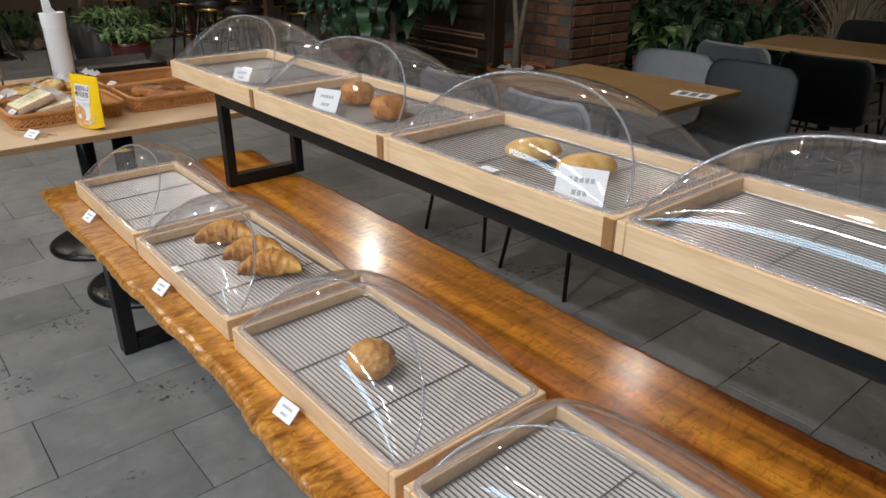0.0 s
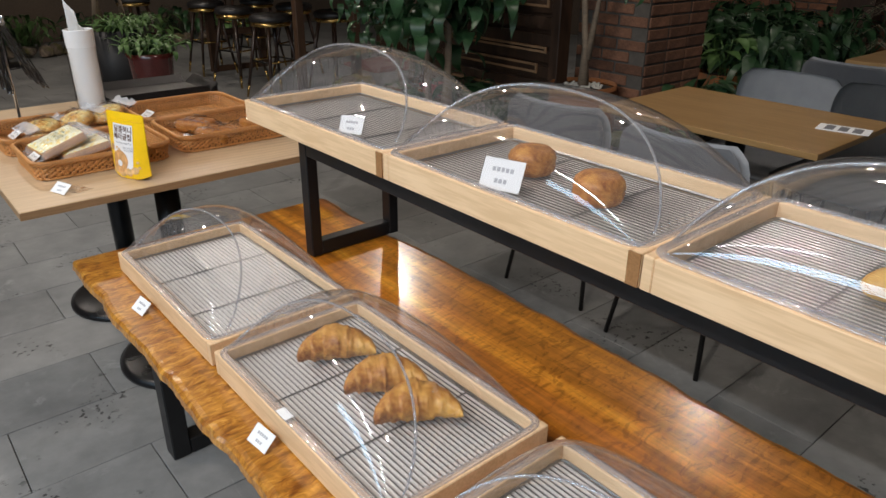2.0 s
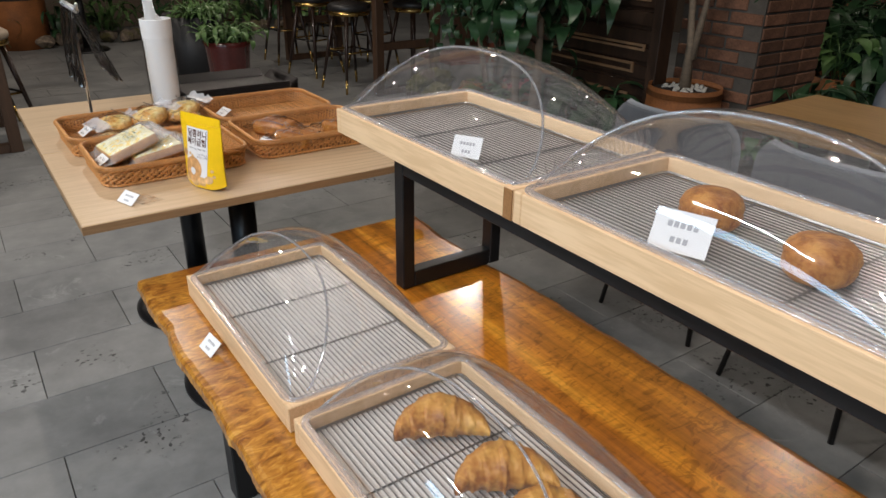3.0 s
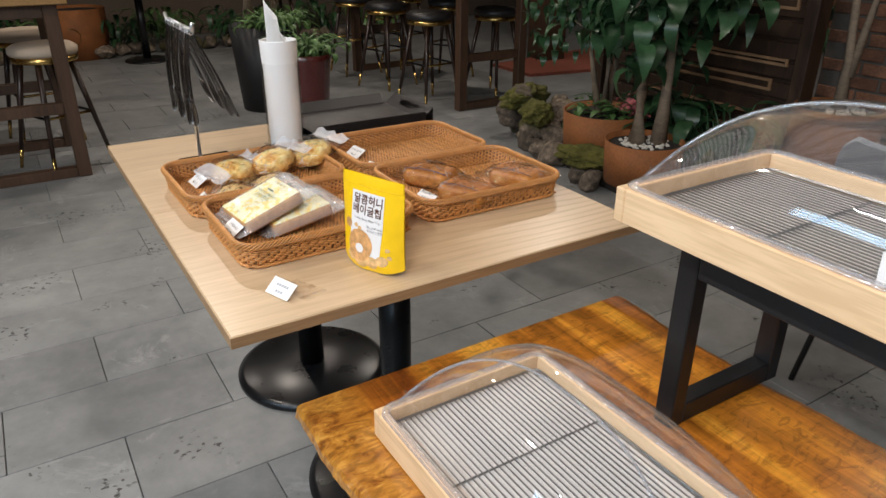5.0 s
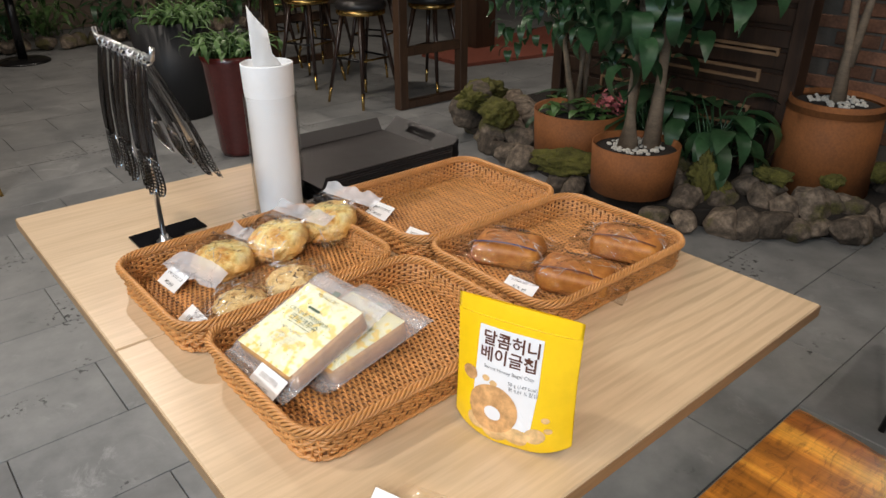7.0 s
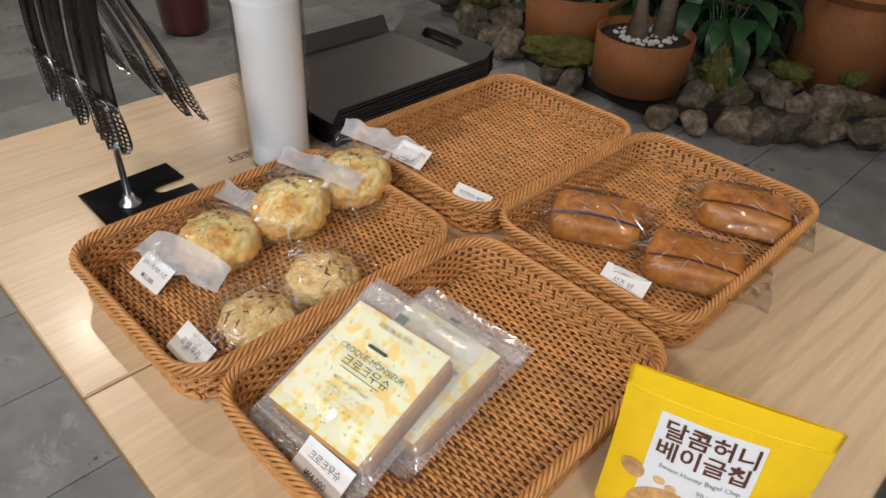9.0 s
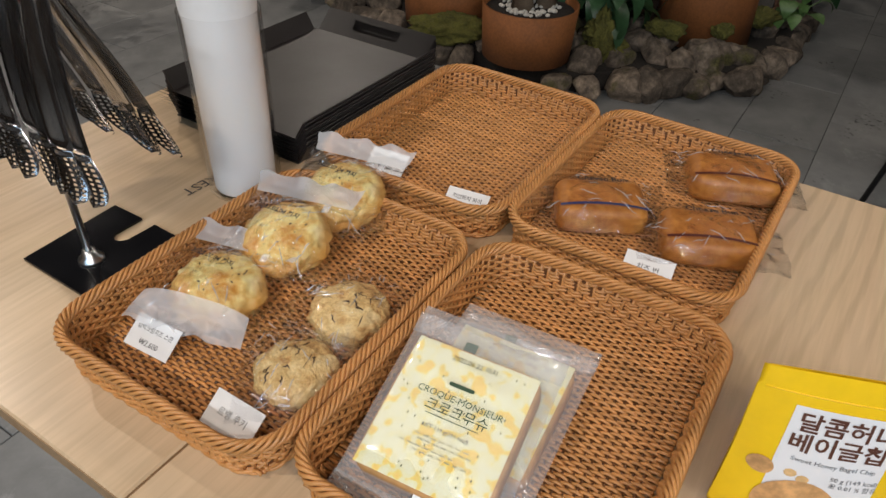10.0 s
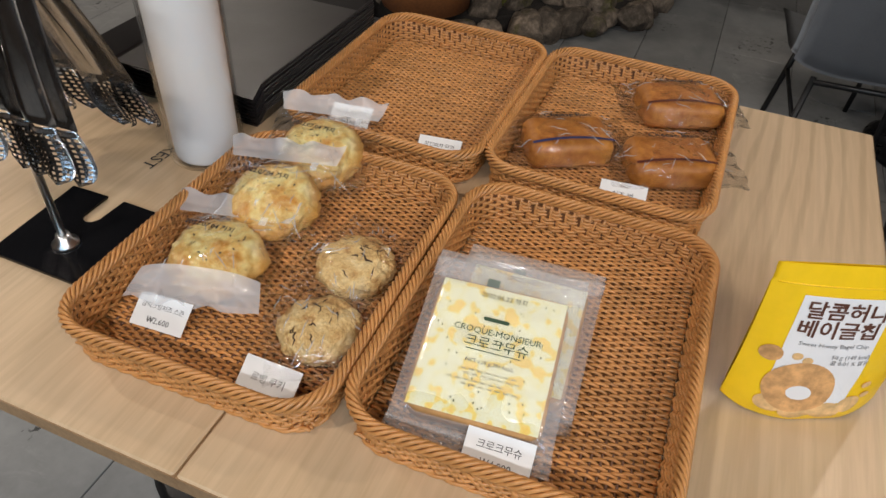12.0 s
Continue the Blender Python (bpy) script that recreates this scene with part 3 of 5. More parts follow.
        sweep([(x + 0.0004 * math.sin(y * 61 + i), y, 0.006 + 0.0006 * math.cos(i * 1.12) + 0.0016 * math.sin(math.pi * (y - 0.024) / gap + math.pi / 2 + flip)) for y in np.linspace(e, BD - e, 93)], 0.0021, 5, bm=b, flat=0.8)
    part("floor_weave", b, WICKER, t, "woven cane floor", True)["kind"] = "stuff"
    # Dark sheet added under the floor weave as painted shade.
    part("floor_gap_shade", box(0.03, BW - 0.03, 0.03, BD - 0.03, 0.0012, 0.0022), CANE_SHADE, t)
    return t


TOP = 0.7305
bas = wicker_basket(pose(0.489, 2.858, TOP), "empty honey-brown wicker basket for pies")
b2 = copy_thing(bas, pose(0.494, 2.562, TOP, 0, 0, -0.4))
b2["label"] = "honey-brown wicker basket holding wrapped cheese buns"
b3 = copy_thing(bas, pose(0.069, 2.843, TOP, 0, 0, 1.0))
b3["label"] = "honey-brown wicker basket holding scones and cookies"
b4 = copy_thing(bas, pose(0.086, 2.544, TOP, 0, 0, 0.5))
b4["label"] = "honey-brown wicker basket holding wrapped toast sandwiches"
FLOOR_Z = TOP + 0.0105


# ---- price cards ----
def price_card(m, lines, width=0.06, height=0.036, size=0.0105, label="small white price card in a clear holder"):
    """A card that leans back in a clear stand; its foot edge is at the origin."""
    t = thing("price_card", m, label, "price card", "price cards")
    part("card", box(-width / 2, width / 2, 0.001, height, 0, 0.0006), PAPER, t)
    part("holder", box(-width / 2 - 0.0025, width / 2 + 0.0025, 0.0, height + 0.0025, -0.0016, -0.0006), THINCLEAR, t, "clear plastic backing").visible_shadow = False
    b = bmesh.new()
    b.faces.new([b.verts.new(p) for p in ((-width / 2, height, 0), (width / 2, height, 0), (width / 2, height * 0.45, -height * 0.8), (-width / 2, height * 0.45, -height * 0.8))])
    part("stand", b, THINCLEAR, t, "clear folded stand").visible_shadow = False
    for i, (txt, k) in enumerate(lines):
        if txt is None:
            y, n = height * (0.66 - 0.36 * i), 5 - 2 * i
            for j in range(n):
                x = width * 0.11 * (j - (n - 1) / 2) * k
                part("print_bar", box(x - width * 0.04 * k, x + width * 0.04 * k, y - height * 0.07, y + height * 0.07, 0.0006, 0.0009), PALEINK, t)
            continue
        y = height * (0.66 - 0.4 * i) if len(lines) > 1 else height * 0.5
        words(txt, size * k, pose(0, y, 0.0009), INK, t)
    return t


CARDS = [((0.118, 3.055, FLOOR_Z), -82, [("갈릭크림치즈 스콘", 0.7), ("₩2,600", 0.9)]),
         ((0.09, 2.912, FLOOR_Z), -86, [("르뱅 쿠키", 1.0)]),
         ((0.094, 2.687, FLOOR_Z + 0.014), -82, [("크로크무슈", 0.95), ("₩4,000", 0.95)]),
         ((0.522, 2.918, FLOOR_Z), -78, [("치킨피자 파이", 0.8), ("₩4,600", 0.8)]),
         ((0.545, 3.066, FLOOR_Z), -80, [("베이컨 피자파이", 0.8), ("₩4,600", 0.8)]),
         ((0.529, 2.665, FLOOR_Z), -80, [("치즈 번", 1.0)])]
for at, rz, lines in CARDS:
    price_card(pose(*at, 33, 0, rz - 4), lines, size=0.0092)
price_card(pose(0.105, 2.43, TOP + 0.001, 38, 0, -70), [(None, 1.0), (None, 1.0)], 0.058, 0.034, label="small white price card standing on the ash table")
flap = grid(12, 10, lambda u, v: Vector((0.075 * (u - 0.5), 0.05 * (v - 0.5), 0.003 + 0.006 * abs(noise.noise(Vector((u * 4, v * 4, 2.2)))))))
solid("film_scrap", flap, FILM, "crumpled clear film behind a price card", "plastic film", pose(0.152, 2.425, TOP, 0, 0, -65), smooth=True).visible_shadow = False
for y in (1.931, 1.36, 0.764, 0.21):
    c = price_card(pose(0.118, y, 0.592, 42, 0, -84), [(None, 1.0), (None, 1.0)], 0.052, 0.034, label="small white price card standing on the slab")


# ---- tray stack ----
TRAYM = plain("dark_brown_plastic", (0.022, 0.018, 0.017), 0.42, 0, 0.15, 12, 250, 0.15, 0.0004)


def serving_tray(m):
    t = thing("serving_tray", m, "dark brown plastic serving tray in a stack", "tray", "stacked serving trays")
    w, d, fl, h, th = 0.348, 0.262, 0.026, 0.03, 0.0022
    part("base", box(0, w, 0, d, 0, th), TRAYM, t)
    for y0, s in ((0, -1), (d, 1)):
        b = bmesh.new()
        pts = [(0.004, y0, 0), (w - 0.004, y0, 0), (w - 0.004, y0 + s * fl * 0.7, h), (0.004, y0 + s * fl * 0.7, h)]
        lo = [b.verts.new(p) for p in pts]
        hi = [b.verts.new((p[0], p[1] - s * th, p[2] + th * 0.5)) for p in pts]
        b.faces.new(lo)
        b.faces.new(hi[::-1])
        for i in range(4):
            b.faces.new((lo[i], lo[(i + 1) % 4], hi[(i + 1) % 4], hi[i]))
        part("side", b, TRAYM, t)
    for x0, s in ((0, -1), (w, 1)):
        # flared end with a slot for the hand
        b = bmesh.new()
        cuts_u, cuts_v = (0.03, 0.3, 0.7, 0.97), (0.0, 0.35, 0.75, 1.0)
        vs = [[b.verts.new((x0 + s * (fl * 1.5 * v), d * u, h * 1.1 * v + th * 0.2)) for v in cuts_v] for u in cuts_u]
        for i in range(3):
            for j in range(3):
                if (i, j) != (1, 1):
                    b.faces.new((vs[i][j], vs[i + 1][j], vs[i + 1][j + 1], vs[i][j + 1]))
        bmesh.ops.solidify(b, geom=b.faces[:], thickness=th)
        part("handle", b, TRAYM, t)
    return t


stack = serving_tray(pose(0.502, 3.19, TOP + 0.001))
for i in range(1, 9):
    copy_thing(stack, pose(0.502 + 0.0012 * math.sin(i * 2.1), 3.19 + 0.001 * math.cos(i * 1.7), TOP + 0.001 + 0.0052 * i))

# ---- tong stand and tongs ----
stand = thing("tong_stand", pose(0.187, 3.237, TOP), "chrome T-bar tong stand on a black base plate", "tong stand")
b = prism([(-0.046, -0.062), (0.09, -0.055), (0.091, -0.003), (0.05, -0.003), (0.042, 0.002), (0.039, 0.0095), (0.042, 0.017), (0.05, 0.022), (0.091, 0.022), (0.09, 0.075), (-0.045, 0.068)], 0.001, 0.005, 0.001)
part("base_plate", b, BASEBLACK, stand, "black steel plate with a slot")
part("collar", lathe([(0.0, 0.005), (0.015, 0.005), (0.015, 0.008), (0.009, 0.012), (0.0075, 0.02), (0.0, 0.02)], 24), CHROME, stand, "", True)
part("pole", lathe([(0.0, 0.006), (0.0045, 0.006), (0.0045, 0.358), (0.0, 0.36)], 16), CHROME, stand, "", True)
part("crossbar", sweep([(0.0, -0.115, 0.376), (0.0, -0.107, 0.358), (0, 0, 0.358), (0.0, 0.168, 0.358), (0.0, 0.176, 0.372)], 0.0045, 10), CHROME, stand, "", True)
PERF = plain("brushed_tong_steel", (0.40, 0.40, 0.41), 0.2, 1.0, 0.1, 25, 300, 0.05, 0.0003)


def tong(m, lean):
    t = thing("serving_tongs", m, "brushed steel serving tongs with perforated tips", "tongs", "hanging tongs")
    for side, out in ((-1, -0.012), (1, lean)):
        def arm(v):
            return Vector((0.004 * side + out * v ** 1.2 + 0.009 * side * math.sin(math.pi * min(1, v * 1.1)), 0.004 * side * math.sin(3 * v), -0.008 - (0.222 if side < 0 else 0.214) * v))
        b = grid(4, 14, lambda u, v: arm(v * 0.7) + Vector((side * 0.003 * math.cos((u - 0.5) * 2.4), (u - 0.5) * (0.018 + 0.018 * math.sin(1.6 * v)), 0)))
        bmesh.ops.solidify(b, geom=b.faces[:], thickness=0.0012)
        part("arm", b, PERF, t, "", True)
        nu, nv = 11, 22
        b = bmesh.new()
        vs = [[None] * (nv + 1) for _ in range(nu + 1)]
        for i in range(nu + 1):
            for j in range(nv + 1):
                u, v = i / nu, j / nv
                wdt = 0.026 + 0.022 * math.sin(math.pi * min(1, v * 0.9 + 0.02)) if v < 0.55 else 0.048 * max(0.03, 1 - ((v - 0.55) / 0.46) ** 2) ** 0.5
                vs[i][j] = b.verts.new(arm(0.7 + 0.3 * v) + Vector((side * 0.006 * (1 - (2 * u - 1) ** 2), (u - 0.5) * wdt, 0)))
        for i in range(nu):
            for j in range(nv):
                if i % 2 == 1 and 0 < i < nu - 1 and j % 2 == 1 and 2 < j < nv - 2:
                    continue
                b.faces.new((vs[i][j], vs[i + 1][j], vs[i + 1][j + 1], vs[i][j + 1]))
        bmesh.ops.solidify(b, geom=b.faces[:], thickness=0.0008)
        part("tip", b, PERF, t, "perforated spoon tip", True)
    part("ring", sweep([(0.008 * math.cos(a), 0, 0.008 * math.sin(a) - 0.004) for a in np.linspace(0, 2 * math.pi, 17)[:-1]], 0.0016, 6, True, up=(0, 1, 0)), CHROME, t, "hanging loop", True)
    return t


first = tong(pose(0.187, 3.152, TOP + 0.358), 0.085)
for i, (y, k) in enumerate(((3.174, 4), (3.199, -5), (3.224, 3), (3.258, 2), (3.288, 3), (3.318, -4), (3.348, 4), (3.376, 6))):
    copy_thing(first, pose(0.187, y, TOP + 0.358, 0, 2 - i % 3, k))

# ---- paper bag tube ----
tube = thing("paper_bag_tube", pose(0.42, 3.213, TOP), "clear acrylic tube filled with rolled white paper bags", "paper holder")
b = lathe([(0.0, 0.001), (0.049, 0.001), (0.05, 0.002), (0.05, 0.004), (0.05, 0.25), (0.05, 0.252), (0.0475, 0.252), (0.0475, 0.25), (0.0475, 0.008), (0.0475, 0.005), (0.0, 0.005)], 40)
part("tube", b, THINCLEAR, tube, "clear acrylic tube", True).visible_shadow = False


def roll_wobble(a, z):
    return 1 + 0.02 * math.sin(2 * a + 6 * z) + (0.03 if 2.0 < (a + 0.6 * z) % (2 * math.pi) < 2.25 else 0)


part("paper_roll", lathe([(0.0, 0.006), (0.042, 0.006), (0.043, 0.0065), (0.043, 0.009), (0.0445, 0.12), (0.0445, 0.24), (0.0465, 0.26), (0.0475, 0.308), (0.0475, 0.31), (0.045, 0.311), (0.0449, 0.309), (0.042, 0.27), (0.0, 0.262)], 56, wobble=roll_wobble), PAPER, tube, "rolled white paper", True)
b = grid(14, 6, lambda u, v: Vector((0.033 * math.cos(3.4 + 1.9 * u), 0.033 * math.sin(3.4 + 1.9 * u), 0.25 + v * (0.165 - 0.075 * u - 0.035 * (u > 0.6)))))
bmesh.ops.solidify(b, geom=b.faces[:], thickness=0.001)
part("paper_flap", b, PAPER, tube, "white sheet sticking up", True)
words("REST", 0.026, pose(0.38, 3.264, TOP + 0.0006, 0, 0, 176), INK, None, "table_lettering")
tagged(bpy.data.objects["table_lettering"], "black lettering printed on the ash tabletop", "lettering")

# ---- yellow pouch ----
YELLOW = plain("yellow_pouch_film", (0.90, 0.56, 0.008), 0.32, 0, 0.06, 20, 60, 0.25, 0.002)
WHITEPRINT = plain("white_print", (0.80, 0.78, 0.77), 0.35, 0, 0.03, 10, 60, 0.05)
BROWNINK = plain("brown_print", (0.10, 0.035, 0.02), 0.4, 0, 0.1, 30, 90, 0)
BAGELINK = plain("bagel_print", (0.62, 0.33, 0.13), 0.4, 0, 0.3, 60, 120, 0)
CHIPINK = plain("chip_print", (0.72, 0.45, 0.2), 0.4, 0, 0.25, 60, 120, 0)
pouch = thing("snack_pouch", pose(0.306, 2.447, TOP + 0.001, -1.5, 0, -69), "yellow stand-up pouch of bagel chips on the table", "pouch")
PW, PH = 0.15, 0.178


def pouch_y(x, z):
    u, s = min(1.0, abs(2 * x / PW)), max(0.0, min(1.0, z / PH))
    depth = 0.001 + 0.026 * (1 - s) ** 0.8 * (0.35 + 0.65 * min(1, s * 5 + 0.55))
    crease = 0.0012 * math.sin(x * 95 + 2 * z * 60) * (1 - s)
    return -(depth * (1 - u ** 2.4) + 0.0006) + crease * (1 - u)


def pouch_bottom(x):
    return 0.014 * min(1.0, abs(2 * x / PW)) ** 3


def front(x, z, lift=0.0008):
    return Vector((x, pouch_y(x, z) - lift, z))


def pouch_edge(z):
    return PW * (0.5 - 0.012 * math.sin(math.pi * min(1, z / PH)))


b = bmesh.new()
NU, NV = 30, 30
for sgn in (1, -1):
    vs = []
    for i in range(NU + 1):
        col = []
        for j in range(NV + 1):
            z0 = PH * j / NV
            x = (2 * i / NU - 1) * pouch_edge(z0)
            z = pouch_bottom(x) + (PH - pouch_bottom(x)) * j / NV
            p = front(x, z, 0)
            col.append(b.verts.new((p.x, p.y * sgn, p.z)))
        vs.append(col)
    for i in range(NU):
        for j in range(NV):
            b.faces.new((vs[i][j], vs[i + 1][j], vs[i + 1][j + 1], vs[i][j + 1]))
bmesh.ops.remove_doubles(b, verts=b.verts, dist=0.0014)
part("film", b, YELLOW, pouch, "glossy yellow film", True)


def print_shape(name, outline, material, lift=0.0008, label=""):
    b = bmesh.new()
    c = b.verts.new(front(sum(p[0] for p in outline) / len(outline), sum(p[1] for p in outline) / len(outline), lift))
    rings = [[b.verts.new(front(c.co.x + (x - c.co.x) * k, c.co.z + (z - c.co.z) * k, lift)) for x, z in outline] for k in (0.25, 0.5, 0.75, 1.0)]
    n = len(outline)
    for i in range(n):
        b.faces.new((c, rings[0][i], rings[0][(i + 1) % n]))
        for p, q in zip(rings, rings[1:]):
            b.faces.new((p[i], p[(i + 1) % n], q[(i + 1) % n], q[i]))
    part(name, b, material, pouch, label)


def dense(pts, n=8):
    out = []
    for (a, b_), (c, d) in zip(pts, pts[1:] + pts[:1]):
        out += [(a + (c - a) * i / n, b_ + (d - b_) * i / n) for i in range(n)]
    return out


def oval(cx, cz, rx, rz, n=28):
    return [(cx + rx * math.cos(2 * math.pi * i / n), cz + rz * math.sin(2 * math.pi * i / n)) for i in range(n)]


print_shape("white_panel", dense([(-0.046, 0.03), (0.03, 0.03), (0.034, 0.08), (0.034, 0.148), (-0.044, 0.148)]), WHITEPRINT, 0.0006)
for cx, cz, r in ((-0.038, 0.024, 0.013), (-0.012, 0.018, 0.016), (0.014, 0.02, 0.015), (0.036, 0.027, 0.012)):
    print_shape("chip_picture", oval(cx, cz, r, r * 0.8), CHIPINK, 0.0009)
print_shape("bagel_picture", oval(-0.018, 0.047, 0.032, 0.03), BAGELINK, 0.0012, "printed golden bagel")
print_shape("bagel_hole", oval(-0.017, 0.042, 0.011, 0.009), WHITEPRINT, 0.0015)
print_shape("dipper_picture", oval(-0.052, 0.082, 0.01, 0.009), BAGELINK, 0.0011)
for cx, cz in ((-0.03, 0.083), (-0.02, 0.079), (0.046, 0.05), (0.05, 0.036)):
    print_shape("crumb_picture", oval(cx, cz, 0.005, 0.004, 10), CHIPINK, 0.0011)
for txt, size, x, z, ink in (("달콤허니", 0.0195, -0.003, 0.133, BROWNINK), ("베이글칩", 0.0195, -0.005, 0.1135, BROWNINK), ("Sweet Honey Bagel Chip", 0.0062, -0.003, 0.098, GREYINK), ("50 g (149 kcal)", 0.006, 0.016, 0.086, GREYINK), ("꿀 0.01 % 함유", 0.006, 0.017, 0.079, GREYINK)):
    ob = words(txt, size, Matrix.Identity(4), ink, pouch, bold=0.0004 if size > 0.01 else 0)
    for v in ob.data.vertices:
        v.co = front(v.co.x + x, v.co.y + z, 0.0012)
part("zip_ridge", sweep([front(x, 0.158, 0.0002) for x in np.linspace(-0.069, 0.069, 12)], 0.0008, 5), YELLOW, pouch, "", True)

# ---- wrapped breads ----
CRUMB = plain("toasted_bread", (0.72, 0.56, 0.33), 0.8, 0, 0.15, 25, 120, 0.4, 0.002)


def baked(name, dark, mid, light, scale=22, relief=0.5, stops=None, browned=None, even=False):
    """Crust; browned = (radius, width, colour) toasts it towards its rim."""
    m, n, l, b = nodes_of(name)
    v = coords(n, l)
    a = noise_tex(n, l, v, scale, 1 if even else 4, 0.6, 0.0 if even else 0.5)
    f = noise_tex(n, l, v, scale * 6, 3)
    c = ramp(n, l, a, stops or [(0.34, dark), (0.5, mid), (0.64, light)])
    c = mix(n, l, 0.3, c, ramp(n, l, f, [(0.38, dark), (0.6, light)]))
    if browned:
        flat, far, add, rng_ = n.new("ShaderNodeVectorMath"), n.new("ShaderNodeVectorMath"), n.new("ShaderNodeMath"), n.new("ShaderNodeMapRange")
        flat.operation, far.operation, add.operation = "MULTIPLY", "LENGTH", "MULTIPLY_ADD"
        flat.inputs[1].default_value = (1, 1, 0)
        l.new(v, flat.inputs[0])
        l.new(flat.outputs["Vector"], far.inputs[0])
        l.new(a, add.inputs[0])
        add.inputs[1].default_value = browned[1] * 2.2
        l.new(far.outputs["Value"], add.inputs[2])
        rng_.inputs["From Min"].default_value, rng_.inputs["From Max"].default_value = browned[0] + browned[1] * 1.1, browned[0] + browned[1] * 2.1
        rng_.inputs["To Max"].default_value = 0.85
        l.new(add.outputs[0], rng_.inputs["Value"])
        c = mix(n, l, rng_.outputs["Result"], c, browned[2])
    l.new(c, b.inputs["Base Color"])
    b.inputs["Roughness"].default_value = 0.5
    bump(n, l, b, f, relief, 0.002)
    return m


CHEESE = baked("melted_cheese_top", (0.74, 0.66, 0.40), (0.80, 0.68, 0.36), (0.80, 0.78, 0.58), 75, 0.3, [(0.36, (0.90, 0.54, 0.006)), (0.42, (0.88, 0.64, 0.06)), (0.46, (0.80, 0.74, 0.40)), (0.62, (0.80, 0.78, 0.55))], None, True)
SCONE = baked("cheese_scone", (0.55, 0.24, 0.045), (0.76, 0.52, 0.17), (0.82, 0.68, 0.34), 24, 0.5, [(0.36, (0.58, 0.24, 0.035)), (0.45, (0.76, 0.48, 0.13)), (0.53, (0.83, 0.68, 0.27)), (0.66, (0.84, 0.75, 0.42))], (0.043, 0.010, (0.58, 0.27, 0.05)))
COOKIE = baked("nut_cookie", (0.42, 0.19, 0.05), (0.64, 0.38, 0.14), (0.78, 0.55, 0.25), 55, 1.0, [(0.36, (0.36, 0.16, 0.045)), (0.44, (0.66, 0.40, 0.14)), (0.54, (0.80, 0.57, 0.25)), (0.68, (0.86, 0.68, 0.36))], (0.042, 0.006, (0.22, 0.085, 0.022)))
BUN = baked("brown_bun", (0.28, 0.085, 0.011), (0.43, 0.155, 0.025), (0.55, 0.235, 0.047), 16, 0.2)
CROISSANT = baked("croissant_crust", (0.30, 0.085, 0.010), (0.64, 0.28, 0.042), (0.76, 0.42, 0.10), 18, 0.5, [(0.34, (0.26, 0.07, 0.009)), (0.44, (0.52, 0.20, 0.028)), (0.54, (0.70, 0.35, 0.065)), (0.68, (0.80, 0.48, 0.13))])
CHOUX = baked("choux_crust", (0.46, 0.17, 0.03), (0.66, 0.32, 0.08), (0.76, 0.45, 0.15), 40, 0.9)
PALEBREAD = baked("pale_roll_crust", (0.55, 0.25, 0.04), (0.75, 0.45, 0.12), (0.82, 0.60, 0.24), 12, 0.15)
MUFFIN = baked("sugared_bun_crust", (0.26, 0.075, 0.008), (0.48, 0.18, 0.03), (0.64, 0.31, 0.07), 30, 0.6)


def bag(t, w, d, h, material, seal=0.018, name="bag", seed=1, label="clear cellophane bag", frill=None, frill_foot=True):
    """A pillow bag with flat ragged seals, long way along x."""
    def f(u, v):
        x, y = (u - 0.5) * w, (v - 0.5) * d
        e = min(1, max(0, (w / 2 - abs(x)) / (seal * 1.6) - 0.5)) ** 0.6 * (1 - abs(2 * v - 1) ** 3)
        nz = noise.noise(Vector((x * 42, y * 42, seed * 5.0))) + 0.5 * noise.noise(Vector((x * 110, y * 110, seed * 5.0)))
        return x, y, e, nz
    for side in (1, -1):
        def g(u, v):
            x, y, e, nz = f(u, v)
            z = h * 0.5 * (1 + side * e) + 0.005 * nz * (1 if side > 0 else 0.3) + (0 if e > 0.05 else 0.006 * noise.noise(Vector((x * 25, y * 45, seed))))
            return Vector((x * (1 + 0.03 * nz), y * (1 + 0.03 * nz), max(0.0005, z) if side < 0 else z + 0.0005))
        part(name, grid(34, 30, g), material, t, label, True).visible_shadow = False
    # pale lines painting the glints on sharp folds that run in from the seals
    q = random.Random(seed * 7)
    b = bmesh.new()
    for i in range(18):
        s, y0 = (-1 if i % 2 else 1), (q.random() - 0.5) * d * 0.8
        x0, ln, sl = w / 2 - seal * q.uniform(0.3, 2.6), q.uniform(0.006, 0.022), q.uniform(-0.9, 0.9)
        run = []
        for k in range(5):
            x, y = s * (x0 - ln * k / 4), y0 * (1 - 0.25 * k / 4) + sl * ln * k / 4
            e = min(1, max(0, (w / 2 - abs(x)) / (seal * 1.6) - 0.5)) ** 0.6 * (1 - min(1, abs(2 * y / d)) ** 3)
            run.append((x, y, h * 0.5 * (1 + e) + 0.0042 + 0.0012 * math.sin(k * 2.0 + i)))
        sweep(run, 0.00045, 4, bm=b, taper=lambda k: 0.25 + math.sin(math.pi * min(1, max(0, k))))
    part("crease_glints", b, CREASE_GLINT, t, "pale lines painted as glints on film folds")["kind"] = "stuff"
    if frill:
        for s, back, reach, lift in ((1, 0.014, 0.014, 0.012), (-1, 0.03, 0.004, -0.012))[:2 if frill_foot else 1]:
            def flap(u, v):
                x = w / 2 - back + (back + reach) * v + 0.004 * v * noise.noise(Vector((u * 9, s, seed)))
                y = (u - 0.5) * d * (0.9 + 0.12 * v)
                e = min(1, max(0, (w / 2 - x) / (seal * 1.6) - 0.5)) ** 0.6 * (1 - min(1, abs(2 * y / d)) ** 3)
                pleat = 0.003 * v * math.sin(u * 21 + seed) + 0.003 * v * noise.noise(Vector((u * 6, v * 3, seed)))
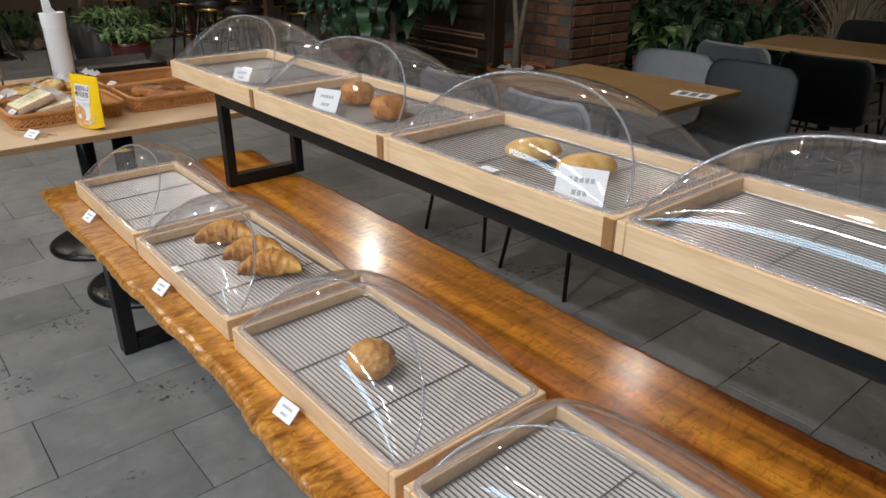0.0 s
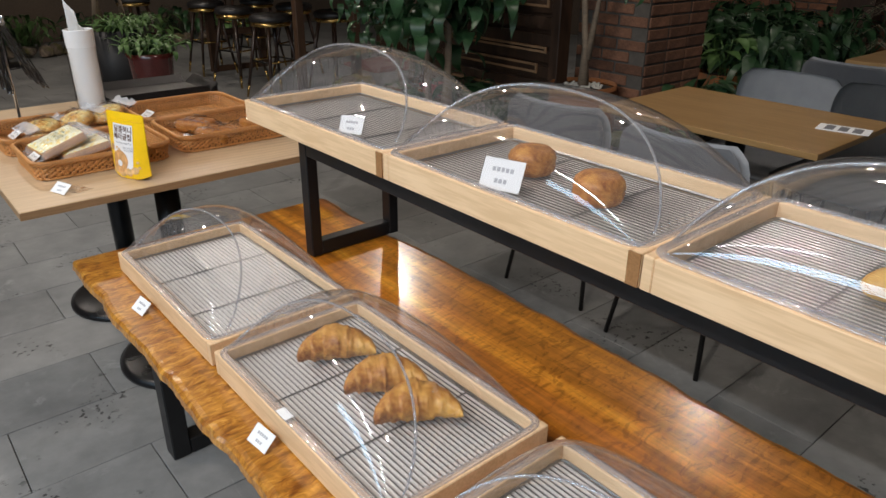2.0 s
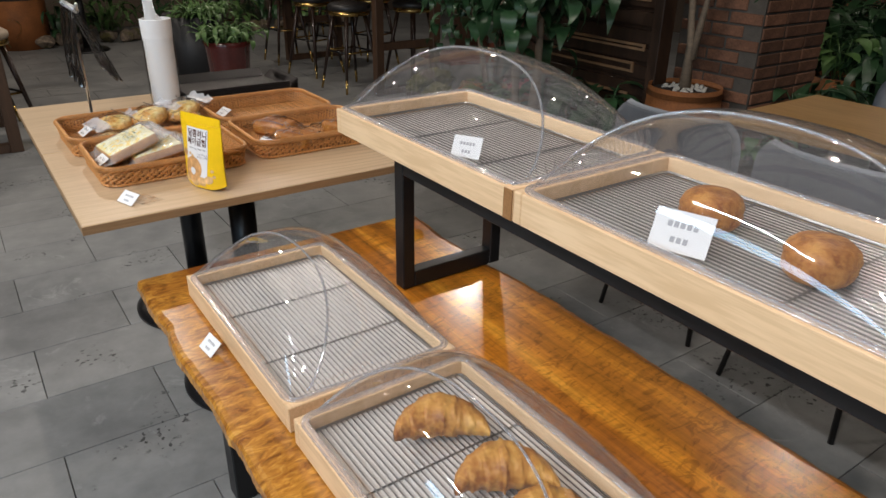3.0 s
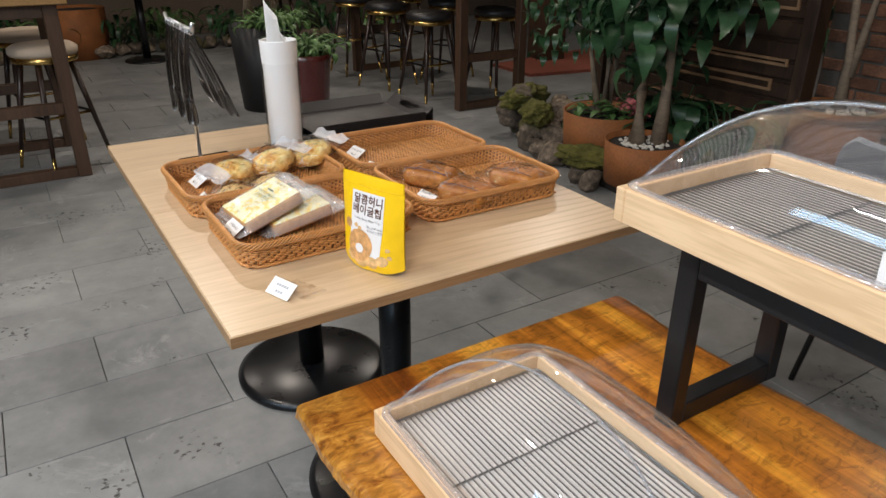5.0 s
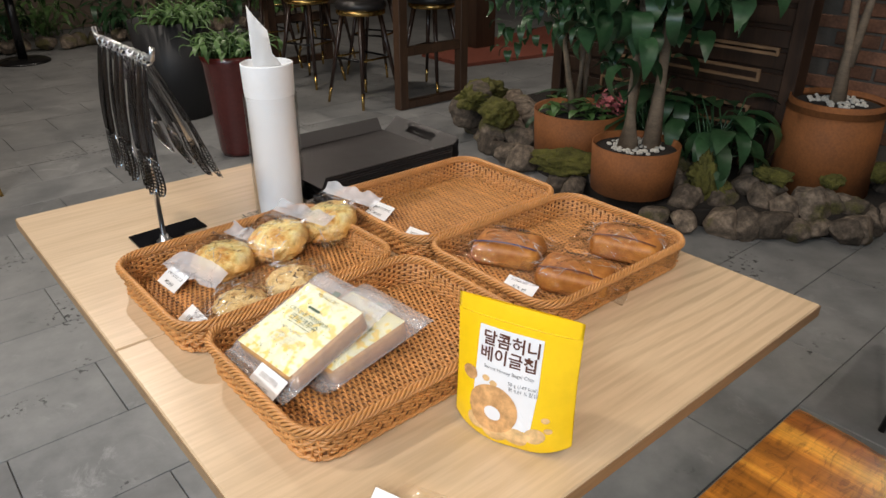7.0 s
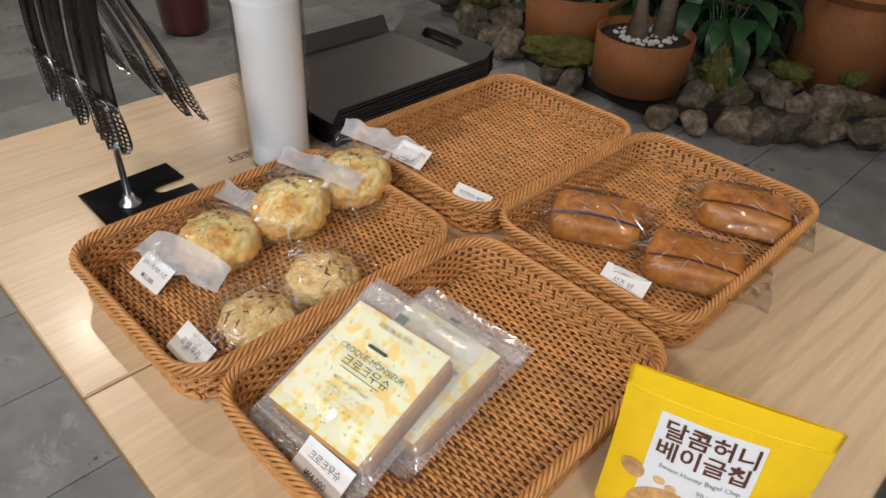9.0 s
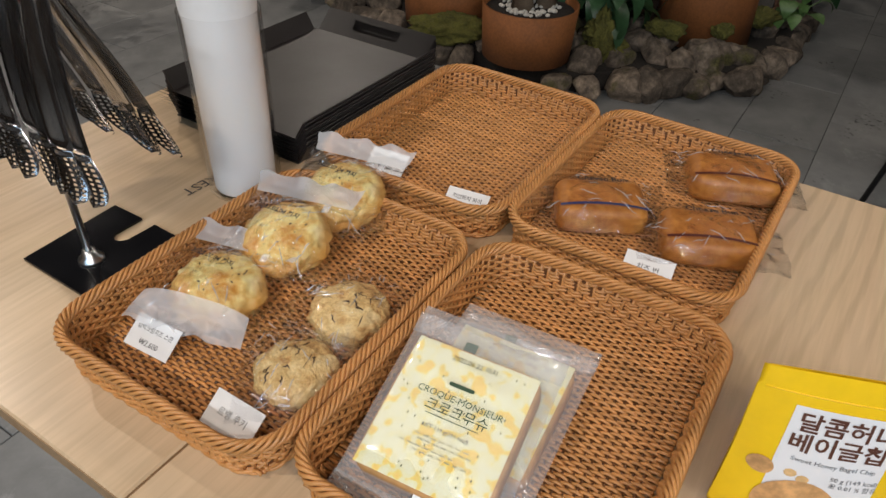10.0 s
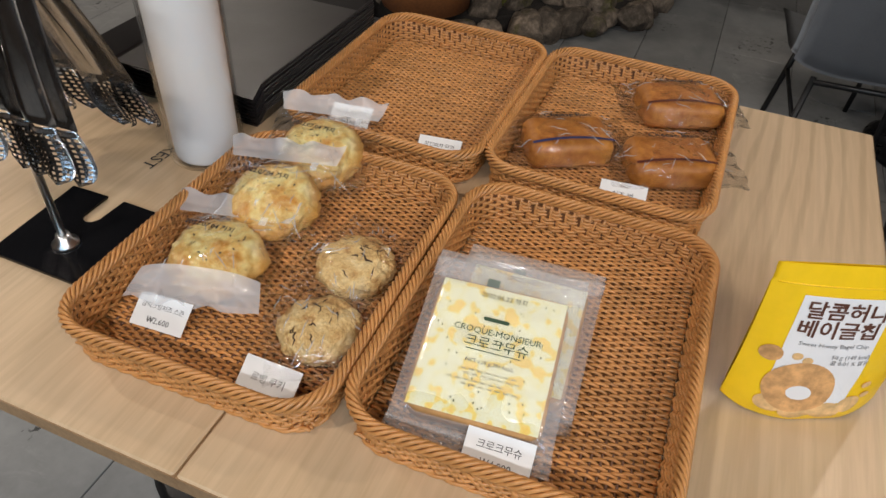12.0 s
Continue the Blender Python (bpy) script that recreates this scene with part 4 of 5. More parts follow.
                return Vector((s * x, y, max(0.001, h * 0.5 * (1 + e) + 0.005 + lift * max(0, v - 0.45) + pleat)))
            part("frosted_seal", grid(40, 14, flap), frill, t, "milky crimped end", True)


FROST = clear("frosted_end", (0.95, 0.95, 0.95), 0.25, 0.06, 0.3, 50, 0.34)
for i, (x, y, z, rz, ry) in enumerate(((0.22, 3.048, 0.0, 14, -4), (0.324, 3.042, 0.011, 15, -13), (0.427, 3.037, 0.02, 12, -17))):
    t = thing("wrapped_scone", pose(x, y, FLOOR_Z + z, 0, ry, rz), "golden cheese scone in a milky-ended bag", "scone", "wrapped scones")
    s = lump(0.053, (1, 1, 0.52), 0.1, 1.8, 5, 3 + i, 0.017)
    for v in s.verts:
        v.co *= 1 + 0.07 * noise.noise(v.co * 80 + Vector((i, 0, 0))) + 0.05 * noise.noise(v.co * 190) + 0.03 * noise.noise(v.co * 400)
    s.transform(pose(0, 0, 0.019))
    part("scone", s, SCONE, t, "golden scone with melted cheese", True)
    bag(t, 0.138, 0.142, 0.052, FILM, 0.02, seed=i + 1, frill=FROST, frill_foot=i == 0)
    words("2022.07.04 까지", 0.0085, pose(0.008, 0.004, 0.0605, 0, 0, -97), INK, t, "date_print", bold=0.0002)
    part("mark_print", box(0.024, 0.036, -0.05, -0.042, 0.0545, 0.055), MILKY, t, "small milky printed square")
    crumbs = bmesh.new()
    for k in range(26):
        a, r = random.random() * 6.28, 0.038 * random.random() ** 0.5
        join(crumbs, lump(0.0014, (1.6, 0.7, 0.6), 0.1, 1, 1, k), Matrix.Translation((r * math.cos(a), r * math.sin(a), 0.0475 - 8 * r * r)) @ Matrix.Rotation(a * 3, 4, "Z"))
    part("herb_flecks", crumbs, INK, t)["kind"] = "stuff"
CRACK_SHADE = plain("crack_shade", (0.045, 0.018, 0.008), 0.5)
for i, (x, y, z, rz) in enumerate(((0.179, 2.899, 0.0, 32), (0.274, 2.908, 0.003, -14))):
    t = thing("wrapped_cookie", pose(x, y, FLOOR_Z + z, 0, 0, rz), "brown nut cookie in a clear cellophane bag", "cookie", "wrapped cookies")
    s = lump(0.041 + 0.002 * i, (1, 1, 0.5), 0.09, 2.4, 5, 11 + i, 0.012)
    for v in s.verts:
        v.co *= 1 + 0.09 * noise.noise(v.co * 75 + Vector((i * 3.0, 0, 0))) + 0.06 * noise.noise(v.co * 170) + 0.03 * noise.noise(v.co * 380)
    s.transform(pose(0, 0, 0.014))
    crust = [v.co.copy() for v in s.verts if v.co.z > 0.018]
    part("cookie", s, COOKIE, t, "cracked brown cookie", True)
    # Dark lines laid on the crust paint the shade of its cracks.
    cracks = bmesh.new()
    q = random.Random(40 + i)
    for k in range(15):
        a, r = q.random() * 6.283, 0.036 * q.random() ** 0.5
        head, run = q.random() * 6.28, []
        p = Vector((r * math.cos(a), r * math.sin(a), 0))
        for j in range(6):
            run.append(min(crust, key=lambda c: (c.x - p.x) ** 2 + (c.y - p.y) ** 2))
            head += q.uniform(-0.9, 0.9)
            p = p + Vector((math.cos(head), math.sin(head), 0)) * q.uniform(0.0012, 0.0036)
        sweep(run, 0.0007 * q.uniform(0.6, 1.4), 5, bm=cracks, taper=lambda u: 0.3 + math.sin(math.pi * min(1, max(0, u))))
    part("dark_cracks", cracks, CRACK_SHADE, t, "dark lines painted for shaded cracks", True)["kind"] = "stuff"
    bag(t, 0.135, 0.108, 0.040, FILM, 0.022, seed=i + 5)


FAINTINK = plain("faint_print", (0.40, 0.37, 0.26), 0.6)
HERB = plain("dried_herb", (0.16, 0.16, 0.06), 0.8)


def toast(m, seed):
    t = thing("wrapped_toast", m, "cheese-topped toast sandwich in a printed clear wrapper", "sandwich", "wrapped toast sandwiches")
    w, d, h, ox = 0.134, 0.124, 0.027, -0.004
    o = [(ox + x + 0.002 * noise.noise(Vector((x * 60, y * 60, seed))), y) for x, y in rounded(-w / 2, w / 2, -d / 2, d / 2, 0.014, 4)]
    part("bread", prism(o, 0.002, h, 0.004), plain("bread_crust_%d" % seed, (0.50, 0.26, 0.09), 0.7, 0, 0.2, 30, 120, 0.4, 0.001), t, "browned crust sides", True)
    b = grid(24, 24, lambda u, v: Vector((ox + (u - 0.5) * (w - 0.006), (v - 0.5) * (d - 0.006), h + 0.001 + 0.0035 * (noise.noise(Vector((u * 7, v * 7, seed))) + 0.6) * (1 - max(abs(2 * u - 1), abs(2 * v - 1)) ** 8))))
    part("cheese", b, CHEESE, t, "melted pale cheese with yellow patches", True)
    for side, z in (("front", h + 0.0065), ("back", 0.0)):
        b = grid(20, 20, lambda u, v: Vector((ox + (u - 0.43) * (w + 0.046), (v - 0.5) * (d + 0.024), (0.012 + (z - 0.012) * (1 - max(abs(2 * u - 1) ** 5, abs(2 * v - 1) ** 8))) + 0.0012 * noise.noise(Vector((u * 12, v * 9, seed + z))))))
        part("wrapper", b, WRAP, t, "clear printed wrapper", True).visible_shadow = False
    for s in (-1, 1):
        b = grid(4, 16, lambda u, v: Vector((ox + s * (w / 2 + 0.006 + 0.02 * u), (v - 0.5) * (d + 0.026), 0.012 + 0.004 * u * math.sin(v * 8 + seed))))
        bmesh.ops.solidify(b, geom=b.faces[:], thickness=0.0004)
        part("end_seal", b, MILKY, t, "frosted seal", True)
    k = h + 0.0078
    green = plain("green_print_%d" % seed, (0.05, 0.09, 0.05), 0.5, 0, 0.05, 10, 60, 0)
    for txt, size, u, v, ink in (("2022.06.22 까지", 0.0066, 0.048, 0.002, INK), ("CROQUE-MONSIEUR", 0.0086, 0.0115, 0.004, green), ("크로크무슈", 0.0128, 0.0, 0.006, green), ("NET 139 g(391 kcal)", 0.0052, -0.018, 0.004, GREYINK)):
        words(txt, size, pose(u, -v, k, 0, 0, -90), ink, t, "print")
    part("brand_mark", prism([(0.0245 + a, c) for a, c in rounded(-0.0018, 0.0018, -0.012, 0.012, 0.0017, 3)], k - 0.0003, k), green, t)
    part("underline", box(-0.0075, -0.0069, -0.03, 0.02, k - 0.0003, k), green, t)
    for v, y0 in ((-0.027, -0.03), (-0.031, -0.034), (-0.037, -0.02), (-0.041, -0.034)):
        for j in range(7):
            part("small_print", box(v, v + 0.0008, y0 + 0.0075 * j, y0 + 0.0075 * j + 0.0045, k - 0.0003, k), FAINTINK, t)
    part("logo_print", box(0.066, 0.075, 0.008, 0.02, 0.0165, 0.0172), green, t)
    herbs = bmesh.new()
    q = random.Random(seed)
    for j in range(40):
        join(herbs, lump(0.0009, (1.5, 0.7, 0.5), 0.1, 1, 1, j), Matrix.Translation((ox + (q.random() - 0.5) * w * 0.85, (q.random() - 0.5) * d * 0.85, h + 0.0042)))
    part("herb_flecks", herbs, HERB, t)["kind"] = "stuff"
    return t


toast(pose(0.254, 2.718, FLOOR_Z + 0.008, 0, -9, 4), 2)
toast(pose(0.196, 2.727, FLOOR_Z + 0.034, 0, -18, 6), 7)

NAVY = plain("navy_print", (0.02, 0.03, 0.12), 0.4, 0, 0.05, 10, 60, 0)
MAROON = plain("maroon_print", (0.10, 0.02, 0.015), 0.4, 0, 0.05, 10, 60, 0)
for i, (x, y, z, rz, ink) in enumerate(((0.618, 2.762, 0.0, -61, NAVY), (0.782, 2.634, 0.006, -68, MAROON), (0.63, 2.622, 0.0, -66, MAROON))):
    t = thing("wrapped_bun", pose(x, y, FLOOR_Z + z, 0, 0, rz), "brown cheese bun in a crinkled clear bag", "bun", "wrapped cheese buns")
    b = box(-0.060, 0.060, -0.041, 0.041, 0.0, 0.04, 0.016, segs=6)
    for v in b.verts:
        k = 1 + 0.05 * noise.noise(v.co * 30 + Vector((i * 3.0, 0, 0)))
        v.co = Vector((v.co.x * k, v.co.y * k, v.co.z + 0.006 * (1 - (v.co.x / 0.065) ** 2) * (v.co.z > 0.02)))
    part("bun", b, BUN, t, "smooth brown bun", True)
    bag(t, 0.182, 0.122, 0.049, FILM, 0.03, seed=9 + i)
    part("stripe_print", grid(14, 1, lambda u, v: Vector(((u - 0.5) * 0.112, -0.027 - 0.005 * v, 0.0475 - 0.006 * abs(2 * u - 1) ** 2))), ink, t, "printed band")
    words("Cheese Bun", 0.0135, pose(0, 0.018, 0.0535), INK, t, "print", bold=0.0002)

# ---- breads in the domed trays ----
def croissant(m, seed):
    t = solid("croissant", bmesh.new(), CROISSANT, "flaky golden croissant on a wire rack", "croissant", m, "croissants", smooth=True)
    def f(u, v):
        a = (v - 0.5) * 2.6
        c = Vector((0.075 * math.sin(a), -0.064 * (1 - math.cos(a)) + 0.014, 0))
        s = abs(2 * v - 1)
        r = 0.005 + 0.031 * max(0.0, 1 - s ** 1.15) ** 0.8
        lap = (s * 3.7 + 0.6 * noise.noise(Vector((math.cos(6.28 * u) * 1.3, math.sin(6.28 * u) * 1.3, seed + (v > 0.5))))) % 1
        r *= 0.95 + 0.11 * lap ** 2.5 + 0.12 * noise.noise(Vector((math.cos(6.28 * u) * 1.6, math.sin(6.28 * u) * 1.6, v * 9 + seed))) + 0.05 * noise.noise(Vector((math.cos(6.28 * u) * 6, math.sin(6.28 * u) * 6, v * 25 + seed)))
        th = 2 * math.pi * u
        return c + Vector((math.sin(a) * 0.2 * r * math.cos(th), r * math.cos(th) * 1.1, 0.028 + r * math.sin(th) * 0.95))
    b = grid(22, 90, f, True)
    for v in b.verts:
        v.co.z = max(v.co.z, 0.0005)
    b.to_mesh(t.data)
    b.free()
    for p in t.data.polygons:
        p.use_smooth = True


RACK_Z = 0.0276
for i, (x, y, rz) in enumerate(((0.34, 1.462, -29), (0.352, 1.322, -30), (0.345, 1.222, -32))):
    croissant(pose(x, y, 0.5925 + RACK_Z, 0, 0, rz), i * 3.1)
b = lump(0.044, (1, 1, 0.8), 0.08, 2.5, 5, 31, 0.03)
for v in b.verts:
    v.co *= 1 + 0.035 * noise.noise(v.co * 100) + 0.03 * noise.noise(v.co * 230)
b.transform(pose(0, 0, 0.03))
solid("cream_puff", b, CHOUX, "round craggy choux bun on a wire rack", "choux bun", pose(0.298, 0.745, 0.5925 + RACK_Z), smooth=True)
for i, (x, y) in enumerate(((0.632, 1.262), (0.606, 1.098))):
    prof = [(0, 0), (0.034, 0), (0.039, 0.008), (0.0405, 0.016), (0.0395, 0.02), (0.041, 0.027), (0.038, 0.036), (0.03, 0.043), (0.015, 0.046), (0, 0.0465)]
    b = lathe(prof, 40, wobble=lambda a, z: 1 + 0.05 * noise.noise(Vector((3 * math.cos(a), 3 * math.sin(a), z * 60 + i * 9))))
    solid("sugar_bun", b, MUFFIN, "round dark-crusted bun on a wire rack", "bun", pose(x, y, 0.955 + RACK_Z), "sugared buns", smooth=True)
for i, (x, y, rz) in enumerate(((0.622, 0.672, -39), (0.62, 0.548, -40))):
    b = lump(0.052, (1, 0.52, 0.42), 0.05, 1.4, 4, 41 + i, 0.018)
    b.transform(pose(0, 0, 0.0185))
    solid("pale_roll", b, PALEBREAD, "pale golden oval roll on a wire rack", "bread roll", pose(x, y, 0.955 + RACK_Z, 0, 0, rz), "pale rolls", smooth=True)
for x, y, z, rz, w in ((0.512, 1.222, 0.977, -72, 0.072), (0.515, 1.655, 0.977, -62, 0.052), (0.5, 0.468, 0.977, -66, 0.078)):
    price_card(pose(x, y, z + 0.008, 62, 0, rz), [(None, 1.0), (None, 1.0)], w, w * 0.72, 0.012, "white price card propped inside a domed tray")
for x, y, z in ((0.166, 1.34, 0.6435), (0.461, 0.62, 1.006)):
    b = box(-0.008, 0.008, -0.016, 0.016, 0.0042, 0.005)
    solid("price_sticker", b, PAPER, "small white sticker on a tray lip", "sticker", pose(x, y, z, 0, 0, 0))


# ---- grey shell chairs ----
FABRIC = plain("grey_upholstery", (0.31, 0.32, 0.335), 0.9, 0, 0.1, 15, 350, 0.4, 0.0008)

# Darker grey than the seat shell, for the outer back.
DARKFABRIC = plain("darker_back_grey", (0.13, 0.135, 0.145), 0.9, 0, 0.1, 15, 350, 0.4, 0.0008)


def shell_chair(m, label):
    """Faces +x; the seat's middle stands over the origin."""
    t = thing("shell_chair", m, label, "chair", "grey shell chairs")
    prof = [(0.235, 0.435), (0.21, 0.452), (0.12, 0.447), (0.0, 0.438), (-0.1, 0.437), (-0.165, 0.452), (-0.2, 0.5), (-0.222, 0.58), (-0.24, 0.68), (-0.252, 0.76), (-0.258, 0.80)]

    def f(u, v):
        k = v * (len(prof) - 1)
        i = min(int(k), len(prof) - 2)
        a = k - i
        x, z = (prof[i][0] * (1 - a) + prof[i + 1][0] * a, prof[i][1] * (1 - a) + prof[i + 1][1] * a)
        w = 0.235 * (1 - 0.22 * max(0, (v - 0.78) / 0.22) ** 2.5) * (1 - 0.3 * max(0, (0.12 - v) / 0.12) ** 2)
        e = abs(2 * u - 1)
        lift = 0.045 * e ** 4 * math.sin(math.pi * min(1, v * 1.3)) ** 1.0
        wrap = 0.05 * e ** 2.5 * max(0, min(1, (v - 0.5) * 3))
        return Vector((x + wrap, (u - 0.5) * 2 * w, z + lift * (1 if v < 0.6 else 0.3)))
    b = grid(16, 30, f)
    bmesh.ops.solidify(b, geom=b.faces[:], thickness=-0.022)
    part("shell", b, FABRIC, t, "grey upholstered shell", True)
    b = grid(16, 16, lambda u, v: f(0.02 + 0.96 * u, 0.5 + 0.495 * v) + Vector((-0.025, 0, -0.004)))
    bmesh.ops.solidify(b, geom=b.faces[:], thickness=-0.003)
    part("back_layer", b, DARKFABRIC, t, "darker grey outer back", True)
    for x, y in ((0.15, 0.15), (0.15, -0.15), (-0.15, 0.15), (-0.15, -0.15)):
        part("leg", sweep([(x, y, 0.425), (x * 1.45, y * 1.3, 0.0)], 0.009, 8), STEEL, t, "", True)
    for y in (0.15, -0.15):
        part("stretcher", sweep([(0.17, y * 1.09, 0.3), (-0.17, y * 1.09, 0.3)], 0.007, 6), STEEL, t, "", True)
    for x in (0.16, -0.16):
        part("under_bar", sweep([(x, 0.15, 0.415), (x, -0.15, 0.415)], 0.008, 6), STEEL, t, "", True)
    return t


c = shell_chair(pose(1.95, 2.18, 0, 0, 0, 4), "grey upholstered shell chair on thin black legs")
for x, y, rz in ((1.9, 1.6, -3), (2.76, 1.87, 182), (2.74, 1.46, 176), (3.7, 1.83, -6), (3.68, 1.35, 3), (4.95, 1.75, 178), (4.95, 1.25, 184)):
    copy_thing(c, pose(x, y, 0, 0, 0, rz))
b = box(-0.05, 0.05, -0.09, 0.09, 0, 0.0012)
notice = thing("table_notice", pose(2.42, 1.42, 0.731, 0, 0, 12), "white notice sticker on the oak table", "sticker")
part("sheet", box(-0.05, 0.05, -0.085, 0.085, 0, 0.0012), PAPER, notice)
for k in range(3):
    part("print_bar", box(-0.035, 0.035, -0.06 + 0.045 * k, -0.03 + 0.045 * k, 0.0012, 0.0016), GREYINK, notice)

# ---- high tables and bar stools ----
LEATHER = plain("black_leather", (0.014, 0.013, 0.013), 0.4, 0, 0.15, 20, 160, 0.3, 0.001)
CREAMSEAT = plain("cream_seat", (0.42, 0.34, 0.26), 0.6, 0, 0.1, 20, 160, 0.3, 0.001)
WALNUT = wood("dark_walnut_leg", (0.014, 0.007, 0.005), (0.04, 0.018, 0.011), "Z", 1.0, 0.4, 0.3)


def bar_stool(m, seat_mat, label):
    t = thing("bar_stool", m, label, "bar stool", "bar stools")
    part("seat", lathe([(0, 0.645), (0.168, 0.645), (0.178, 0.66), (0.176, 0.685), (0.15, 0.703), (0.08, 0.708), (0, 0.708)], 36), seat_mat, t, "", True)
    part("brass_band", lathe([(0.0, 0.612), (0.166, 0.612), (0.17, 0.616), (0.17, 0.643), (0.0, 0.6445)], 36), BRASS, t, "polished brass seat band", True)
    for i in range(4):
        a = math.pi / 4 + i * math.pi / 2
        d = Vector((math.cos(a), math.sin(a), 0))
        p = lambda r, z: (d.x * r, d.y * r, z)
        leg = part("leg", sweep([p(0.13, 0.612), p(0.235, 0.11)], 0.0185, 8, taper=lambda k: 1.0 - 0.35 * k), WALNUT, t, "", True)
        part("brass_tip", sweep([p(0.235, 0.1105), p(0.258, 0.0)], 0.0125, 8, taper=lambda k: 1.0 - 0.25 * k), BRASS, leg, "brass foot tip", True)
        q = a + math.pi / 2
        part("footrest", sweep([p(0.19, 0.32), (math.cos(q) * 0.19, math.sin(q) * 0.19, 0.32)], 0.008, 6), BLACKMETAL if i % 2 else BRASS, t, "", True)
    return t


s1 = bar_stool(pose(0.005, 5.93, 0, 0, 0, 25), CREAMSEAT, "cream round bar stool with brass band")
copy_thing(s1, pose(-0.05, 6.6, 0, 0, 0, 10))
copy_thing(s1, pose(-0.75, 5.95, 0, 0, 0, 40))
s2 = bar_stool(pose(2.66, 6.2, 0, 0, 0, 8), LEATHER, "black round bar stool with brass band")
for x, y, rz in ((2.68, 6.95, 20), (2.7, 7.65, 0), (3.26, 6.16, 15), (3.3, 6.95, 30), (3.28, 7.7, 5), (2.3, 8.6, 12), (3.6, 8.9, 0)):
    copy_thing(s2, pose(x, y, 0, 0, 0, rz))


def high_table(m, length, width, label):
    t = thing("high_table", m, label, "bar table", "high bar tables")
    part("tabletop", box(-0.05, width + 0.05, -0.05, length + 0.05, 0.93, 0.985, 0.004), OAK, t, "thick warm wood top")
    for y in (0, length - 0.07):
        for x in (0, width - 0.07):
            part("post", box(x, x + 0.07, y, y + 0.07, 0, 0.929, 0.003), BROWNWOOD, t)
        part("foot_rail", box(0.071, width - 0.071, y + 0.005, y + 0.065, 0.001, 0.055, 0.002), BROWNWOOD, t)
        part("mid_rail", box(0.071, width - 0.071, y + 0.01, y + 0.06, 0.36, 0.42, 0.002), BROWNWOOD, t)
        part("top_rail", box(0.071, width - 0.071, y + 0.01, y + 0.06, 0.862, 0.928, 0.002), BROWNWOOD, t)
    return t


high_table(pose(2.70, 5.82, 0), 1.9, 0.62, "tall dark-framed bar table with black stools")
high_table(pose(-1.55, 5.66, 0), 0.75, 1.65, "tall dark-framed bar table with cream stools")
pedestal = pedestal_table(0.75, 1.45, 8.95, 9.65, OAK, "cafe table on a black pedestal by the planting", 1.1, 9.28, 0.22)

# ---- planting ----
def mossy_stone():
    """Brown-grey field stone with pits and olive moss in patches."""
    m, n, l, b = nodes_of("garden_stone")
    g = n.new("ShaderNodeNewGeometry").outputs["Position"]
    big, mid, fine = noise_tex(n, l, g, 5, 4), noise_tex(n, l, g, 26, 4, 0.65), noise_tex(n, l, g, 120, 3)
    c = ramp(n, l, mid, [(0.3, (0.05, 0.04, 0.031)), (0.5, (0.135, 0.105, 0.078)), (0.7, (0.28, 0.22, 0.165))])
    info, r = n.new("ShaderNodeObjectInfo"), n.new("ShaderNodeMapRange")
    r.inputs["To Min"].default_value, r.inputs["To Max"].default_value = 0.55, 1.35
    l.new(info.outputs["Random"], r.inputs["Value"])
    c = mix(n, l, 1.0, c, r.outputs["Result"], "MULTIPLY")
    patch = ramp(n, l, big, [(0.56, (0, 0, 0)), (0.64, (0.85, 0.85, 0.85))])
    c = mix(n, l, patch, c, ramp(n, l, fine, [(0.35, (0.035, 0.034, 0.008)), (0.65, (0.11, 0.10, 0.025))]))
    l.new(c, b.inputs["Base Color"])
    b.inputs["Roughness"].default_value = 0.9
    bump(n, l, b, mid, 0.8, 0.008)
    return m


CORTEN = plain("rusted_steel", (0.25, 0.088, 0.024), 0.75, 0.1, 0.28, 7, 90, 0.35, 0.001)
SOIL = plain("dark_soil", (0.018, 0.014, 0.011), 0.95, 0, 0.4, 20, 120, 0.6, 0.006)
PEBBLE = plain("pale_pebbles", (0.55, 0.52, 0.46), 0.8, 0, 0.15, 40, 200, 0.3)
LAVA = mossy_stone()
MOSS = plain("moss", (0.10, 0.095, 0.018), 1.0, 0, 0.5, 25, 160, 1.0, 0.006)
LEAFM = plain("broad_leaf", (0.026, 0.068, 0.026), 0.38, 0, 0.35, 7, 60, 0.15, 0.001, vary=0.25)
LEAFL = plain("pale_leaf", (0.09, 0.17, 0.05), 0.42, 0, 0.3, 7, 60, 0.15, 0.001, vary=0.25)
BARK = plain("smooth_bark", (0.21, 0.155, 0.105), 0.8, 0, 0.3, 14, 90, 0.5, 0.003, stretch=(1, 1, 3))
PINK = plain("pink_leaf", (0.55, 0.16, 0.17), 0.5, 0, 0.3, 20, 60, 0.1)
TEALLEAF = plain("bluish_leaf", (0.02, 0.10, 0.12), 0.45, 0, 0.3, 10, 60, 0.1)
REDGLAZE = plain("oxblood_glaze", (0.09, 0.014, 0.012), 0.2, 0, 0.2, 6, 60, 0.05, coat=0.5)
BLACKPOT = plain("matt_black_planter", (0.012, 0.012, 0.013), 0.55, 0, 0.2, 6, 60, 0.1)


def leaf_into(b, root, heading, droop, length, width, seed):
    """One folded, curving leaf."""
    d = Vector((math.cos(heading), math.sin(heading), 0))
    s = Vector((-d.y, d.x, 0))
    rows = []
    n = 6
    for i in range(n + 1):
        k = i / n
        c = root + d * (length * k * math.cos(droop * k)) + Vector((0, 0, length * (0.25 * k - k * math.sin(droop * k))))
        w = width * math.sin(math.pi * min(0.999, max(0.02, k ** 0.8))) * 0.5 + 0.0008
